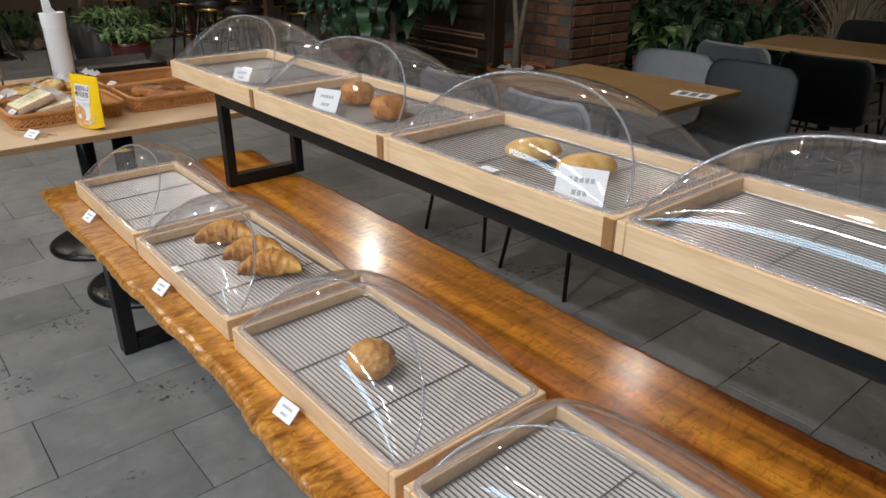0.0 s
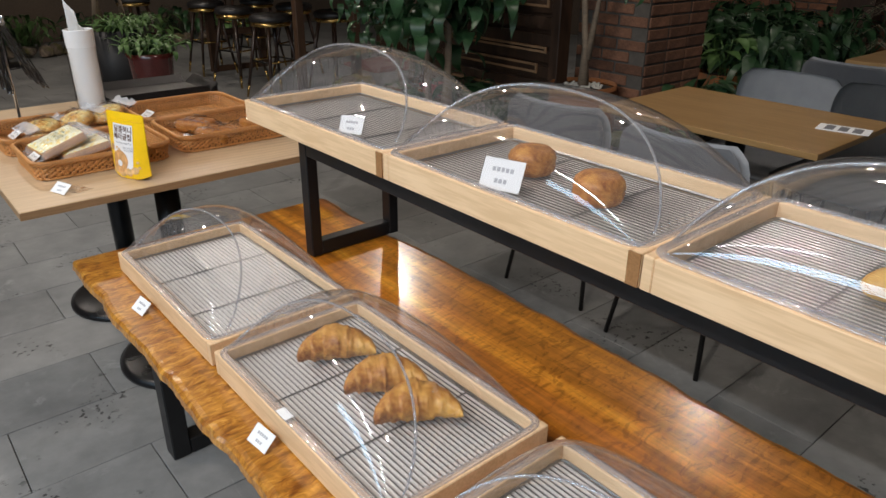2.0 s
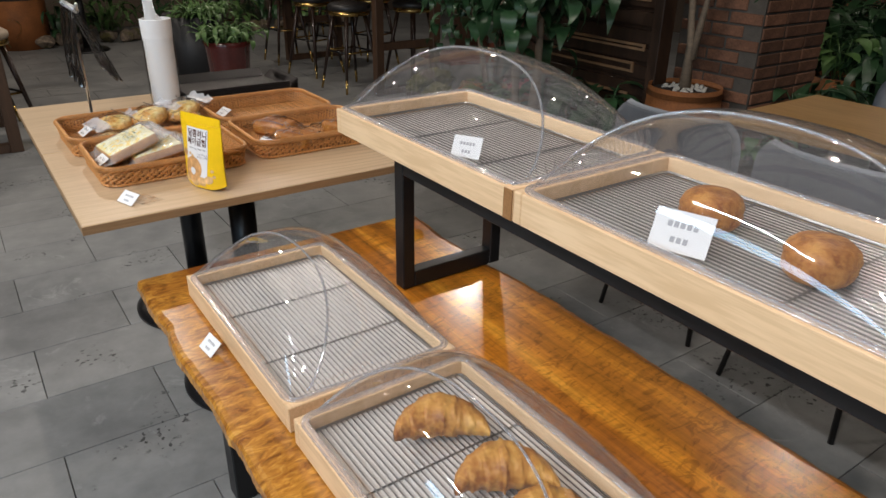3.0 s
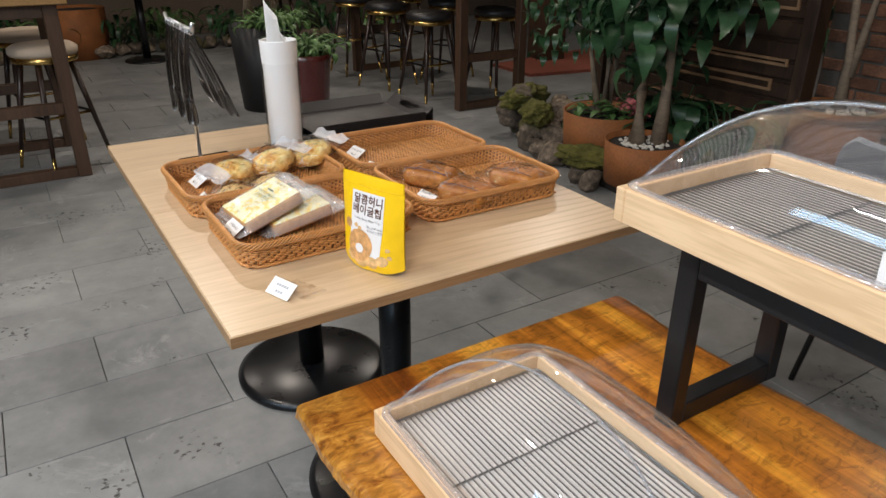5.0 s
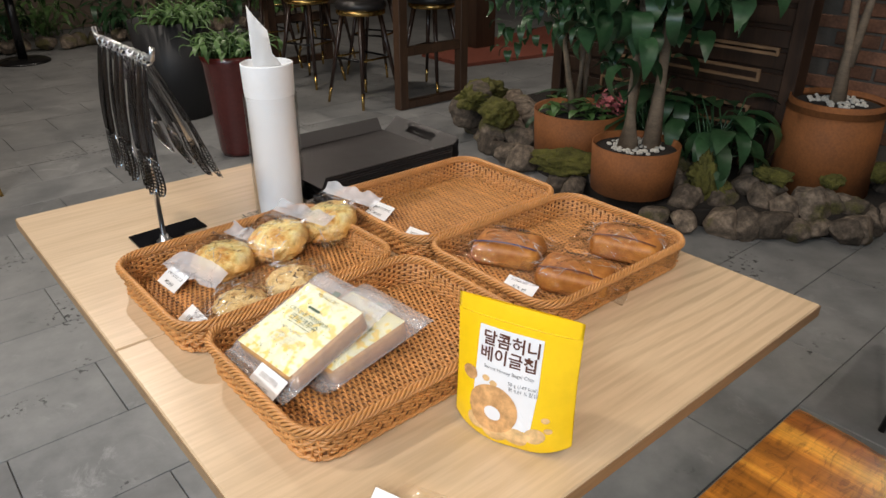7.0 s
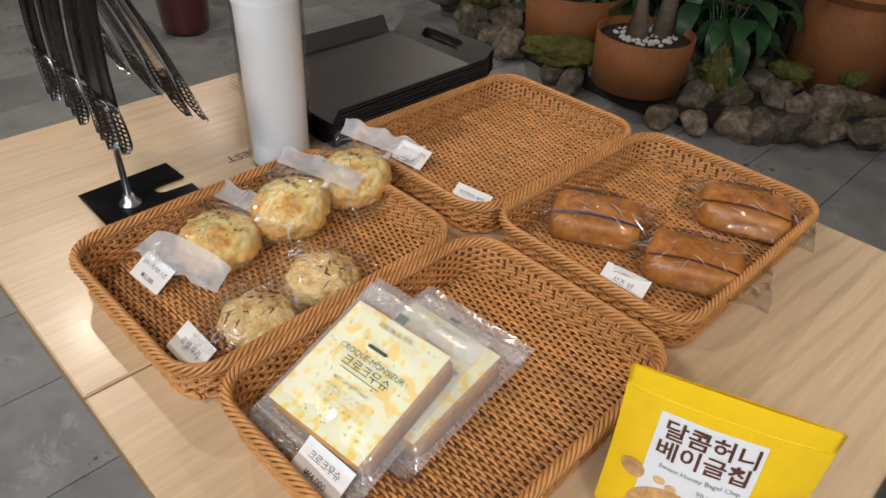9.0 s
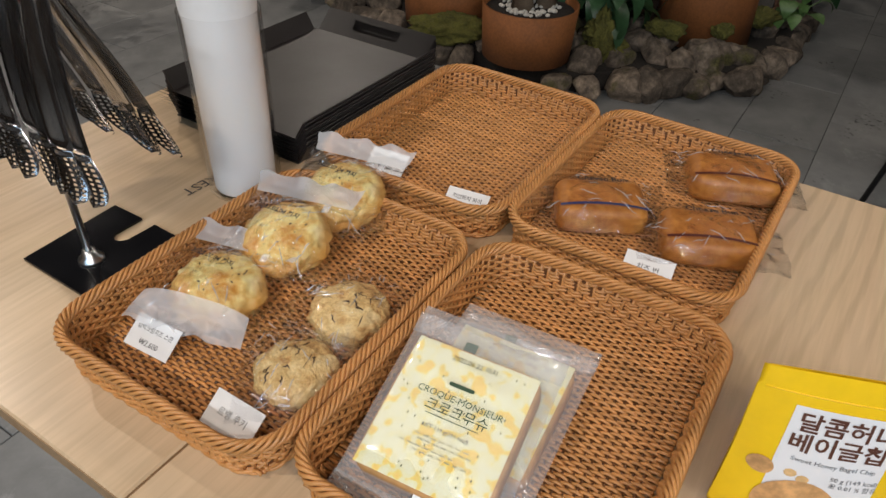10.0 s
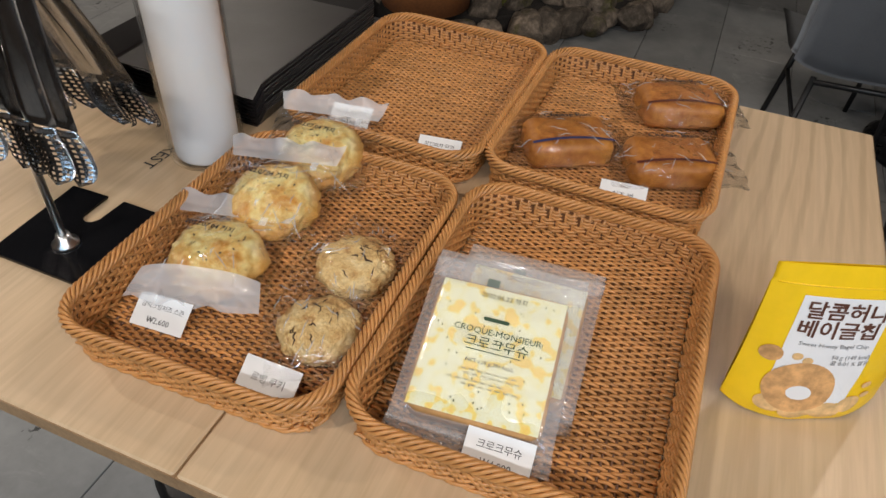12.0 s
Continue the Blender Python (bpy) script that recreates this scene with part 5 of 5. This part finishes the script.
        rows.append([b.verts.new(c - s * w + Vector((0, 0, 0.25 * w))), b.verts.new(c), b.verts.new(c + s * w + Vector((0, 0, 0.25 * w)))])
    for p, q in zip(rows, rows[1:]):
        b.faces.new((p[0], p[1], q[1], q[0]))
        b.faces.new((p[1], p[2], q[2], q[1]))


def foliage(t, name, roots, count, length, width, material, rng, spread=0.05, droop=(0.5, 1.6), label="", single=False):
    b = bmesh.new()
    for i in range(count):
        r = roots[rng.randrange(len(roots))]
        p = Vector(r) + Vector((rng.gauss(0, spread), rng.gauss(0, spread), rng.gauss(0, spread)))
        leaf_into(b, p, rng.random() * 6.283, rng.uniform(*droop), length * rng.uniform(0.6, 1.15), width * rng.uniform(0.7, 1.2), i)
        if single:
            part("leaf", b, material, t, label, True)
            b = bmesh.new()
    if single:
        b.free()
        return None
    ob = part(name, b, material, t, label, True)
    ob["kind"] = "stuff"
    return ob


def steel_pot(m, r, h, label, fill=PEBBLE, material=CORTEN, taper=0.94):
    t = thing("planter", m, label, "planter", "round planters")
    part("pot", lathe([(0, 0), (r * taper, 0), (r, h), (r - 0.008, h), (r * taper - 0.006, h - 0.05), (0, h - 0.055)], 44), material, t, "", True)
    b = bmesh.new()
    rng = random.Random(int(r * 999 + h * 77))
    part("soil", lathe([(0, h - 0.05), (r - 0.012, h - 0.052), (r - 0.012, h - 0.03), (r * 0.4, h - 0.018), (0, h - 0.016)], 28), SOIL, t)
    if fill:
        for k in range(90):
            a, q = rng.random() * 6.283, r * 0.62 * rng.random() ** 0.5
            join(b, lump(rng.uniform(0.008, 0.016), (1, 0.8, 0.6), 0.2, 2, 1, k), Matrix.Translation((q * math.cos(a), q * math.sin(a), h - 0.014)))
        part("pebble_layer", b, fill, t, "pale pebbles")["kind"] = "stuff"
    return t


def tree_at(m, label, trunks, crown, leaf_len, leaf_w, count, material, rng, twig=0.012, spread=0.16, bark=None, droop=(0.6, 1.9), single=False):
    t = thing("potted_tree", m, label, "tree")
    tips = []
    for pts, r in trunks:
        part("trunk", sweep(pts, r, 10, taper=lambda k: 1.0 + 0.7 * max(0, 1 - k * 6) - 0.35 * k), bark or BARK, t, "", True)
        tips.append(Vector(pts[-1]))
    roots = []
    for i in range(crown):
        a, tip = rng.random() * 6.283, tips[i % len(tips)]
        base = tip + Vector((0, 0, rng.uniform(-0.35, 0.05)))
        end = base + Vector((math.cos(a) * rng.uniform(0.12, 0.34), math.sin(a) * rng.uniform(0.12, 0.34), rng.uniform(-0.12, 0.2)))
        part("limb", sweep([base, (base + end) / 2 + Vector((0, 0, 0.05)), end], twig, 6, taper=lambda k: 1 - 0.6 * k), bark or BARK, t, "", True)
        roots += [end, (base + end) / 2 + Vector((0, 0, 0.04)), end + Vector((0, 0, -0.06))]
    foliage(t, "crown", roots, count, leaf_len, leaf_w, material, rng, spread, droop, "", single)
    return t


rng = random.Random(5)
steel_pot(pose(2.47, 3.755, 0.115), 0.198, 0.215, "low rusted-steel planter with a twin-trunk tree")
tree_at(pose(2.47, 3.755, 0.31), "young tree with two trunks and broad drooping leaves",
        [([(-0.035, 0.02, 0.0), (-0.04, 0.02, 0.25), (-0.01, 0.04, 0.55), (0.0, 0.05, 0.95)], 0.029), ([(0.05, -0.045, 0.0), (0.06, -0.045, 0.3), (0.075, -0.03, 0.6), (0.08, -0.03, 1.0)], 0.025)],
        28, 0.21, 0.085, 300, LEAFM, rng, 0.008, 0.085, single=True)
steel_pot(pose(2.66, 4.24, 0.10), 0.235, 0.255, "low rusted-steel planter with leafy shrub", None)
tree_at(pose(2.66, 4.24, 0.33), "leafy green shrub in a rusted-steel planter",
        [([(0.02, 0.03, 0), (0.03, 0.04, 0.3), (-0.02, 0.05, 0.75)], 0.018), ([(-0.05, 0.0, 0), (-0.1, 0.05, 0.35), (-0.14, 0.06, 0.7)], 0.014), ([(0.06, 0.05, 0), (0.12, 0.06, 0.4), (0.16, 0.02, 0.8)], 0.014)],
        30, 0.12, 0.04, 800, LEAFM, rng, 0.005, 0.08)
ground = thing("pot_underplanting", pose(2.66, 4.24, 0.345), "low green and pink plants in the planter", "plant")
foliage(ground, "green_leaves", [(-0.13, 0.05, 0.02), (-0.08, -0.08, 0.02), (-0.03, -0.13, 0.02)], 90, 0.08, 0.04, LEAFL, rng, 0.035, (0.2, 1.0))
foliage(ground, "pink_leaves", [(0.05, -0.15, 0.04), (0.1, -0.12, 0.05)], 110, 0.045, 0.03, PINK, rng, 0.03, (0.2, 1.0))
steel_pot(pose(3.2, 3.22, 0.1), 0.2, 0.42, "tall rusted-steel planter with pale pebbles", taper=1.08)
tree_at(pose(3.2, 3.22, 0.48), "slender tree with a forked pale trunk",
        [([(0, 0, 0), (0.0, 0.01, 0.25), (-0.03, 0.03, 0.6), (-0.07, 0.05, 1.1)], 0.022), ([(0.01, 0, 0.18), (0.05, -0.02, 0.5), (0.1, -0.04, 1.1)], 0.016)],
        14, 0.14, 0.05, 150, LEAFM, rng, 0.006, 0.08)


def leafy_clump(x, y, z, n, length, width, material, label, seed, r=0.12, droop=(0.3, 1.5)):
    t = thing("leafy_plant", pose(x, y, z), label, "plant", "bed plants")
    q = random.Random(seed)
    b, stems = bmesh.new(), bmesh.new()
    for i in range(n):
        a = q.random() * 6.283
        root = Vector((q.gauss(0, r * 0.3), q.gauss(0, r * 0.3), 0))
        h = q.uniform(0.1, 0.35) * length / 0.25
        tip = root + Vector((math.cos(a) * r * q.uniform(0.3, 1), math.sin(a) * r * q.uniform(0.3, 1), h))
        sweep([root, (root + tip) / 2 + Vector((0, 0, 0.03)), tip], 0.004, 4, bm=stems)
        leaf_into(b, tip, a + q.gauss(0, 0.4), q.uniform(*droop), length * q.uniform(0.7, 1.2), width * q.uniform(0.7, 1.2), i)
        if n <= 50:
            part("leaf", b, material, t, "", True)
            b = bmesh.new()
    if n > 50:
        part("leaves", b, material, t, "", True)["kind"] = "stuff"
    else:
        b.free()
    part("stalk_tuft", stems, material, t, "", True)["kind"] = "stuff"


leafy_clump(2.93, 3.62, 0.14, 46, 0.24, 0.085, LEAFM, "broad-leaved dark green plant among the stones", 3, 0.17)
leafy_clump(2.92, 4.0, 0.12, 40, 0.26, 0.085, LEAFM, "broad-leaved dark green plant among the stones", 4, 0.15)
leafy_clump(2.98, 4.45, 0.12, 50, 0.18, 0.06, LEAFM, "dark green plant among the stones", 6, 0.14)
leafy_clump(4.05, 3.3, 0.12, 60, 0.26, 0.07, LEAFM, "dark green plant among the stones", 7, 0.25)
leafy_clump(3.6, 2.95, 0.12, 22, 0.10, 0.07, LEAFL, "round-leaved creeping plant on the stones", 8, 0.12)
leafy_clump(4.1, 3.0, 0.12, 60, 0.26, 0.08, LEAFM, "dark green plant beside the stones", 9, 0.25)
for i in range(11):
    leafy_clump(4.6 + 0.28 * (i % 6) + 0.2 * (i // 6), 3.4 + 0.35 * (i // 2) - 0.12 * i, 0.02, 55, 0.24, 0.06, LEAFM if i % 3 else LEAFL, "tall leafy plant in the far bed", 30 + i, 0.26)
for i in range(4):
    leafy_clump(6.3 + 0.25 * i, 3.55 - 0.28 * i, 0.1, 60, 0.2, 0.07, TEALLEAF if i % 2 else LEAFM, "bluish-green plant in the far bed", 60 + i, 0.25)
for i in range(9):
    leafy_clump(5.0 + 0.22 * i, 3.0 + 0.33 * ((i * 4) % 9) / 2, 0.3, 70, 0.34, 0.075, LEAFM, "tall dark shrub in front of the brick wall", 140 + i, 0.3)
steel_pot(pose(4.75, 3.18, 0), 0.17, 0.42, "rusted-steel planter with a pale green plant", None)
leafy_clump(4.75, 3.18, 0.39, 24, 0.22, 0.09, LEAFL, "pale green plant in a planter", 71, 0.14)

# stones round the bed
garden = thing("rock_garden", pose(0, 0, 0), "low bed edged with dark lava stones and moss", "rock bed")
EDGE = [(2.92, 5.35), (2.56, 4.75), (2.42, 4.2), (2.38, 3.75), (2.42, 3.5), (2.62, 3.32), (2.78, 3.05), (2.9, 2.92), (3.25, 2.88), (3.6, 2.85), (3.95, 2.85)]
soil_outline = EDGE + [(4.4, 2.95), (4.4, 5.35)]
part("soil_bed", prism([(x + 0.06, y) for x, y in soil_outline], 0.0, 0.09, 0.02), SOIL, garden)


def rock(seed):
    """A field stone broken along a few flat faces."""
    b = lump(1, (1, 0.85, 0.75), 0.22, 1.6, 4, 50 + seed)
    k = random.Random(seed)
    for _ in range(11):
        n = Vector((k.gauss(0, 1), k.gauss(0, 1), k.gauss(0, 0.8))).normalized()
        d = k.uniform(0.55, 0.78)
        for v in b.verts:
            over = v.co.dot(n) - d
            if over > 0:
                v.co -= n * over * 0.92
    for v in b.verts:
        v.co *= 1 + 0.035 * noise.noise(v.co * 5 + Vector((seed, 0, 0))) + 0.02 * noise.noise(v.co * 13)
    return b


shapes = [mesh_of("stone", rock(k), LAVA) for k in range(9)]
for d in shapes:
    for p in d.polygons:
        p.use_smooth = True


def stone_at(x, y, z, r, q):
    ob = new("stone", shapes[q.randrange(9)])
    ob.parent = garden
    ob.matrix_local = Matrix.LocRotScale((x, y, z), Euler((q.uniform(-0.4, 0.4), q.uniform(-0.4, 0.4), q.random() * 6.28)), (r, r * q.uniform(0.8, 1.1), r * q.uniform(0.75, 1.05)))


q = random.Random(12)
for (ax, ay), (bx, by) in zip(EDGE, EDGE[1:]):
    d = Vector((bx - ax, by - ay, 0))
    nrm = Vector((-d.y, d.x, 0)).normalized()
    n = max(2, round(d.length / 0.125))
    for k in range(n):
        p = Vector((ax, ay, 0)) + d * ((k + 0.5) / n)
        for row, (off, z, r) in enumerate(((0.0, 0.045, 0.082), (0.13, 0.10, 0.085), (0.27, 0.13, 0.085), (0.42, 0.13, 0.08))):
            if row == 3 and q.random() < 0.35:
                continue
            w = p + nrm * (off + q.gauss(0, 0.015)) + d.normalized() * (0.06 * (row % 2) + q.gauss(0, 0.015))
            if any((w.x - cx) ** 2 + (w.y - cy) ** 2 < cr ** 2 for cx, cy, cr in ((2.47, 3.755, 0.185), (2.66, 4.24, 0.27), (3.2, 3.22, 0.24))):
                continue
            stone_at(w.x, w.y, z, r * q.uniform(0.8, 1.45), q)
for x, y, z, r in ((2.70, 5.1, 0.16, 0.15), (2.6, 4.8, 0.14, 0.13), (2.62, 4.95, 0.3, 0.12)):
    stone_at(x, y, z, r, q)
for i, (x, y, z, r, sx) in enumerate(((2.66, 4.98, 0.28, 0.13, 1.6), (2.58, 4.75, 0.24, 0.12, 1.0), (2.44, 4.1, 0.15, 0.1, 1.8), (2.68, 3.52, 0.2, 0.075, 1.0), (2.72, 3.45, 0.13, 0.07, 1.0), (2.9, 3.3, 0.2, 0.06, 1.4), (3.3, 3.0, 0.2, 0.07, 1.4), (3.05, 3.1, 0.2, 0.06, 1.3))):
    b = lump(r, (sx, 0.8, 0.6), 0.35, 2.2, 5, 90 + i)
    for v in b.verts:
        v.co *= 1 + 0.10 * noise.noise(v.co * 90) + 0.08 * noise.noise(v.co * 210)
    b.transform(pose(x, y, z, 0, 0, i * 50 + 20))
    part("moss_clump", b, MOSS, garden, "olive moss clump", True)
# moss strip hanging beside the low planter
b = lump(0.1, (0.55, 0.5, 1.3), 0.3, 3, 5, 7)
for v in b.verts:
    v.co *= 1 + 0.12 * noise.noise(v.co * 90) + 0.08 * noise.noise(v.co * 210)
b.transform(pose(2.66, 3.5, 0.16, 0, 0, 0))
part("moss_clump", b, MOSS, garden, "olive moss clump", True)

# planters further back
steel_pot(pose(1.52, 6.72, 0), 0.25, 0.62, "tall matt black planter with green plant", None, BLACKPOT, 0.8)
tree_at(pose(1.52, 6.72, 0.58), "potted plant with two bare stems and low leaves",
        [([(-0.1, 0, 0), (-0.09, 0.02, 0.4), (-0.12, 0, 1.0)], 0.04), ([(0.1, 0.03, 0), (0.1, 0.03, 0.5), (0.12, 0.02, 1.0)], 0.025)], 6, 0.12, 0.03, 60, LEAFM, rng, 0.005, 0.08)
leafy_clump(1.58, 6.62, 0.58, 130, 0.11, 0.03, LEAFL, "feathery green plant in the black planter", 81, 0.2)
vase = thing("glazed_planter", pose(1.46, 5.72, 0), "tall oxblood glazed planter with a shrub", "planter")
part("pot", lathe([(0, 0), (0.105, 0), (0.115, 0.03), (0.15, 0.52), (0.165, 0.56), (0.15, 0.56), (0.13, 0.5), (0, 0.48)], 40), REDGLAZE, vase, "", True)
part("soil", lathe([(0, 0.49), (0.132, 0.5), (0.1, 0.535), (0, 0.54)], 24), SOIL, vase)
leafy_clump(1.46, 5.72, 0.53, 150, 0.10, 0.03, LEAFL, "bushy green shrub in the glazed planter", 83, 0.17)

# ---- dark timber screen and brick ----
screen = thing("timber_screen", pose(0, 0, 0), "dark stained timber screen with pale framed panels", "screen")
SX = 3.2
part("backing", box(SX, SX + 0.05, 3.47, 4.8, 0, 1.9), DARKWOOD, screen)
part("end_post", box(SX - 0.05, SX + 0.06, 3.40, 3.469, 0, 1.9, 0.004), DARKWOOD, screen)
part("end_post", box(SX - 0.05, SX + 0.06, 4.801, 4.87, 0, 1.9, 0.004), DARKWOOD, screen)
for k in range(15):
    z = 0.1 + 0.1 * k
    part("slat", box(SX - 0.02, SX - 0.0005, 3.475, 4.795, z, z + 0.078, 0.003), DARKWOOD, screen)
for y0, y1, z0, z1 in ((3.53, 4.42, 0.935, 1.5), (3.53, 4.42, 0.662, 0.70), (3.6, 4.42, 0.53, 0.59), (3.62, 4.5, 0.30, 0.41)):
    for b in (box(SX - 0.032, SX - 0.021, y0, y1, z0, z0 + 0.014), box(SX - 0.032, SX - 0.021, y0, y1, z1 - 0.014, z1), box(SX - 0.032, SX - 0.021, y0 - 0.0145, y0 - 0.0005, z0, z1), box(SX - 0.032, SX - 0.021, y1 + 0.0005, y1 + 0.0145, z0, z1)):
        part("trim", b, TRIMWOOD, screen, "pale wood trim strip")
solid("dark_pillar", box(4.55, 4.8, 7.05, 7.35, 0, CEIL), DARKWOOD, "dark timber pillar by the planting", "pillar", kind="structure")
solid("red_gravel", prism([(4.0, 6.6), (6.4, 6.2), (6.4, 7.6), (4.0, 7.2)], 0, 0.03), plain("red_gravel_stone", (0.22, 0.06, 0.035), 0.9, 0, 0.4, 60, 160, 0.8, 0.006), "strip of red lava gravel", "gravel", kind="structure")

# brick pier and far wall, laid course by course
MORTAR = plain("dark_mortar", (0.10, 0.085, 0.07), 0.95, 0, 0.2, 20, 120, 0.3)


def brick_face(name, label, x, y0, y1, z1, depth, side=False):
    core = solid(name, box(x, x + depth, y0, y1, 0, CEIL), MORTAR, label, "wall", kind="structure")
    data = mesh_of("brick", box(-0.012, 0.0, -0.098, 0.098, -0.029, 0.029, 0.004), BRICKM)
    k = 0
    z = 0.035
    while z < z1:
        y = y0 + 0.1 + (0.105 if k % 2 else 0)
        while y < y1 - 0.05:
            ob = new("brick", data)
            ob.parent = core
            ob.matrix_local = pose(x + random.uniform(-0.003, 0.003), y, z)
            y += 0.21
        if side:
            for j in range(round(depth / 0.21)):
                ob = new("brick", data)
                ob.parent = core
                ob.matrix_local = pose(x + 0.105 + 0.21 * j, y0 + random.uniform(-0.003, 0.003), z, 0, 0, 90)
        z += 0.07
        k += 1
    return core


brick_face("wall_brick_pier", "old red brick pier beside the timber screen", 3.45, 2.98, 3.5, 1.15, 0.63, True)
brick_face("wall_brick_far", "old red brick wall behind the planting", 7.75, 2.6, 6.2, 0.95, 0.2)
solid("dark_doorway", box(7.3, 7.5, 3.16, 3.5, 0, 2.6), DARKWOOD, "dark timber pier beside brick", "pier", kind="structure")

# dried pampas grass at the far table
straw = thing("dried_grass", pose(6.25, 2.32, 0), "tall sheaf of pale dried pampas grass", "dried grass")
q = random.Random(3)
b = bmesh.new()
for i in range(260):
    a, r = q.random() * 6.283, q.uniform(0.05, 0.55)
    top = Vector((math.cos(a) * r, math.sin(a) * r, q.uniform(0.55, 1.2)))
    sweep([Vector((math.cos(a) * 0.06, math.sin(a) * 0.06, 0.0)), Vector((top.x * 0.35, top.y * 0.35, top.z * 0.75)), Vector((top.x * 0.8, top.y * 0.8, top.z)), Vector((top.x * 1.1, top.y * 1.1, top.z - 0.12))], 0.004, 3, bm=b, taper=lambda k: 1 - 0.8 * k)
part("stalks", b, plain("straw", (0.36, 0.29, 0.2), 0.8, 0, 0.3, 20, 100, 0.2), straw)["kind"] = "stuff"

# far bed along the north side
for i in range(9):
    leafy_clump(-0.9 + 0.62 * i, 10.1 + 0.25 * math.sin(i * 2), 0.05, 55, 0.25, 0.06, LEAFM if i % 2 else LEAFL, "tall leafy plant against the far wall", 120 + i, 0.3)
far_bed = thing("far_stone_row", pose(0, 0, 0), "row of grey stones edging the far bed", "stones")
for i in range(34):
    ob = new("stone", shapes[q.randrange(9)])
    ob.parent = far_bed
    ob.matrix_local = Matrix.LocRotScale((-1.0 + 0.16 * i + q.gauss(0, 0.02), 9.72 + q.gauss(0, 0.05), 0.07), Euler((0, 0, q.random() * 6)), (0.11, 0.1, 0.09))
for x, y, r, h in ((0.55, 9.85, 0.3, 0.5), (-0.5, 9.9, 0.28, 0.45)):
    steel_pot(pose(x, y, 0), r, h, "broad rusted-steel planter in the far bed", None)

# ---- lamps' housings ----
HOUSING = plain("black_lamp_housing", (0.015, 0.015, 0.015), 0.5)
# The added fill lamps get housings like the rest.
for lx, ly, lp in LAMPS:
    h = thing("ceiling_downlight", pose(lx, ly, CEIL - 0.04), "black recessed ceiling downlight, some added as fill", "ceiling light", "ceiling downlights")
    part("trim_ring", lathe([(0.05, 0.0), (0.075, 0.0), (0.075, 0.039), (0.05, 0.039)], 24), HOUSING, h, "", True)

# ---- slate floor tiles ----
def tile_mesh(w, d):
    return mesh_of("floor_tile", box(-w / 2, w / 2, -d / 2, d / 2, -0.008, 0.0, 0.0015), TILE)


floor_ob = bpy.data.objects["floor"]
TXW, TYD = 0.6, 0.308
tile = tile_mesh(TXW - 0.0025, TYD - 0.0025)
rest = bmesh.new()
near = 0
row = -22
while True:
    yc = 3.484 + TYD * (row + 0.5)
    row += 1
    if yc > 10.9:
        break
    off = -0.145 + (0.31 if row % 2 == 0 else 0.0)
    for k in range(-7, 15):
        xc = off + TXW * (k + 0.5)
        if xc + 0.25 < X0 or xc - 0.25 > X1 or yc < Y0 + 0.16:
            continue
        lift = 0.0012 * noise.noise(Vector((xc * 3.1, yc * 2.7, 0.5)))
        if -1.4 < xc < 3.6 and 0.2 < yc < 6.4 and near < 300:
            ob = new("floor_tile", tile)
            ob.parent = floor_ob
            ob.matrix_local = pose(xc, yc, lift, 0.1 * math.sin(xc * 9), 0.1 * math.sin(yc * 7), 0)
            near += 1
        else:
            box(max(X0, xc - 0.298), min(X1, xc + 0.298), yc - 0.1525, yc + 0.1525, -0.006, lift, 0, rest)
part("outer_tiles", rest, TILE, floor_ob, "grey slate tiles")["kind"] = "stuff"
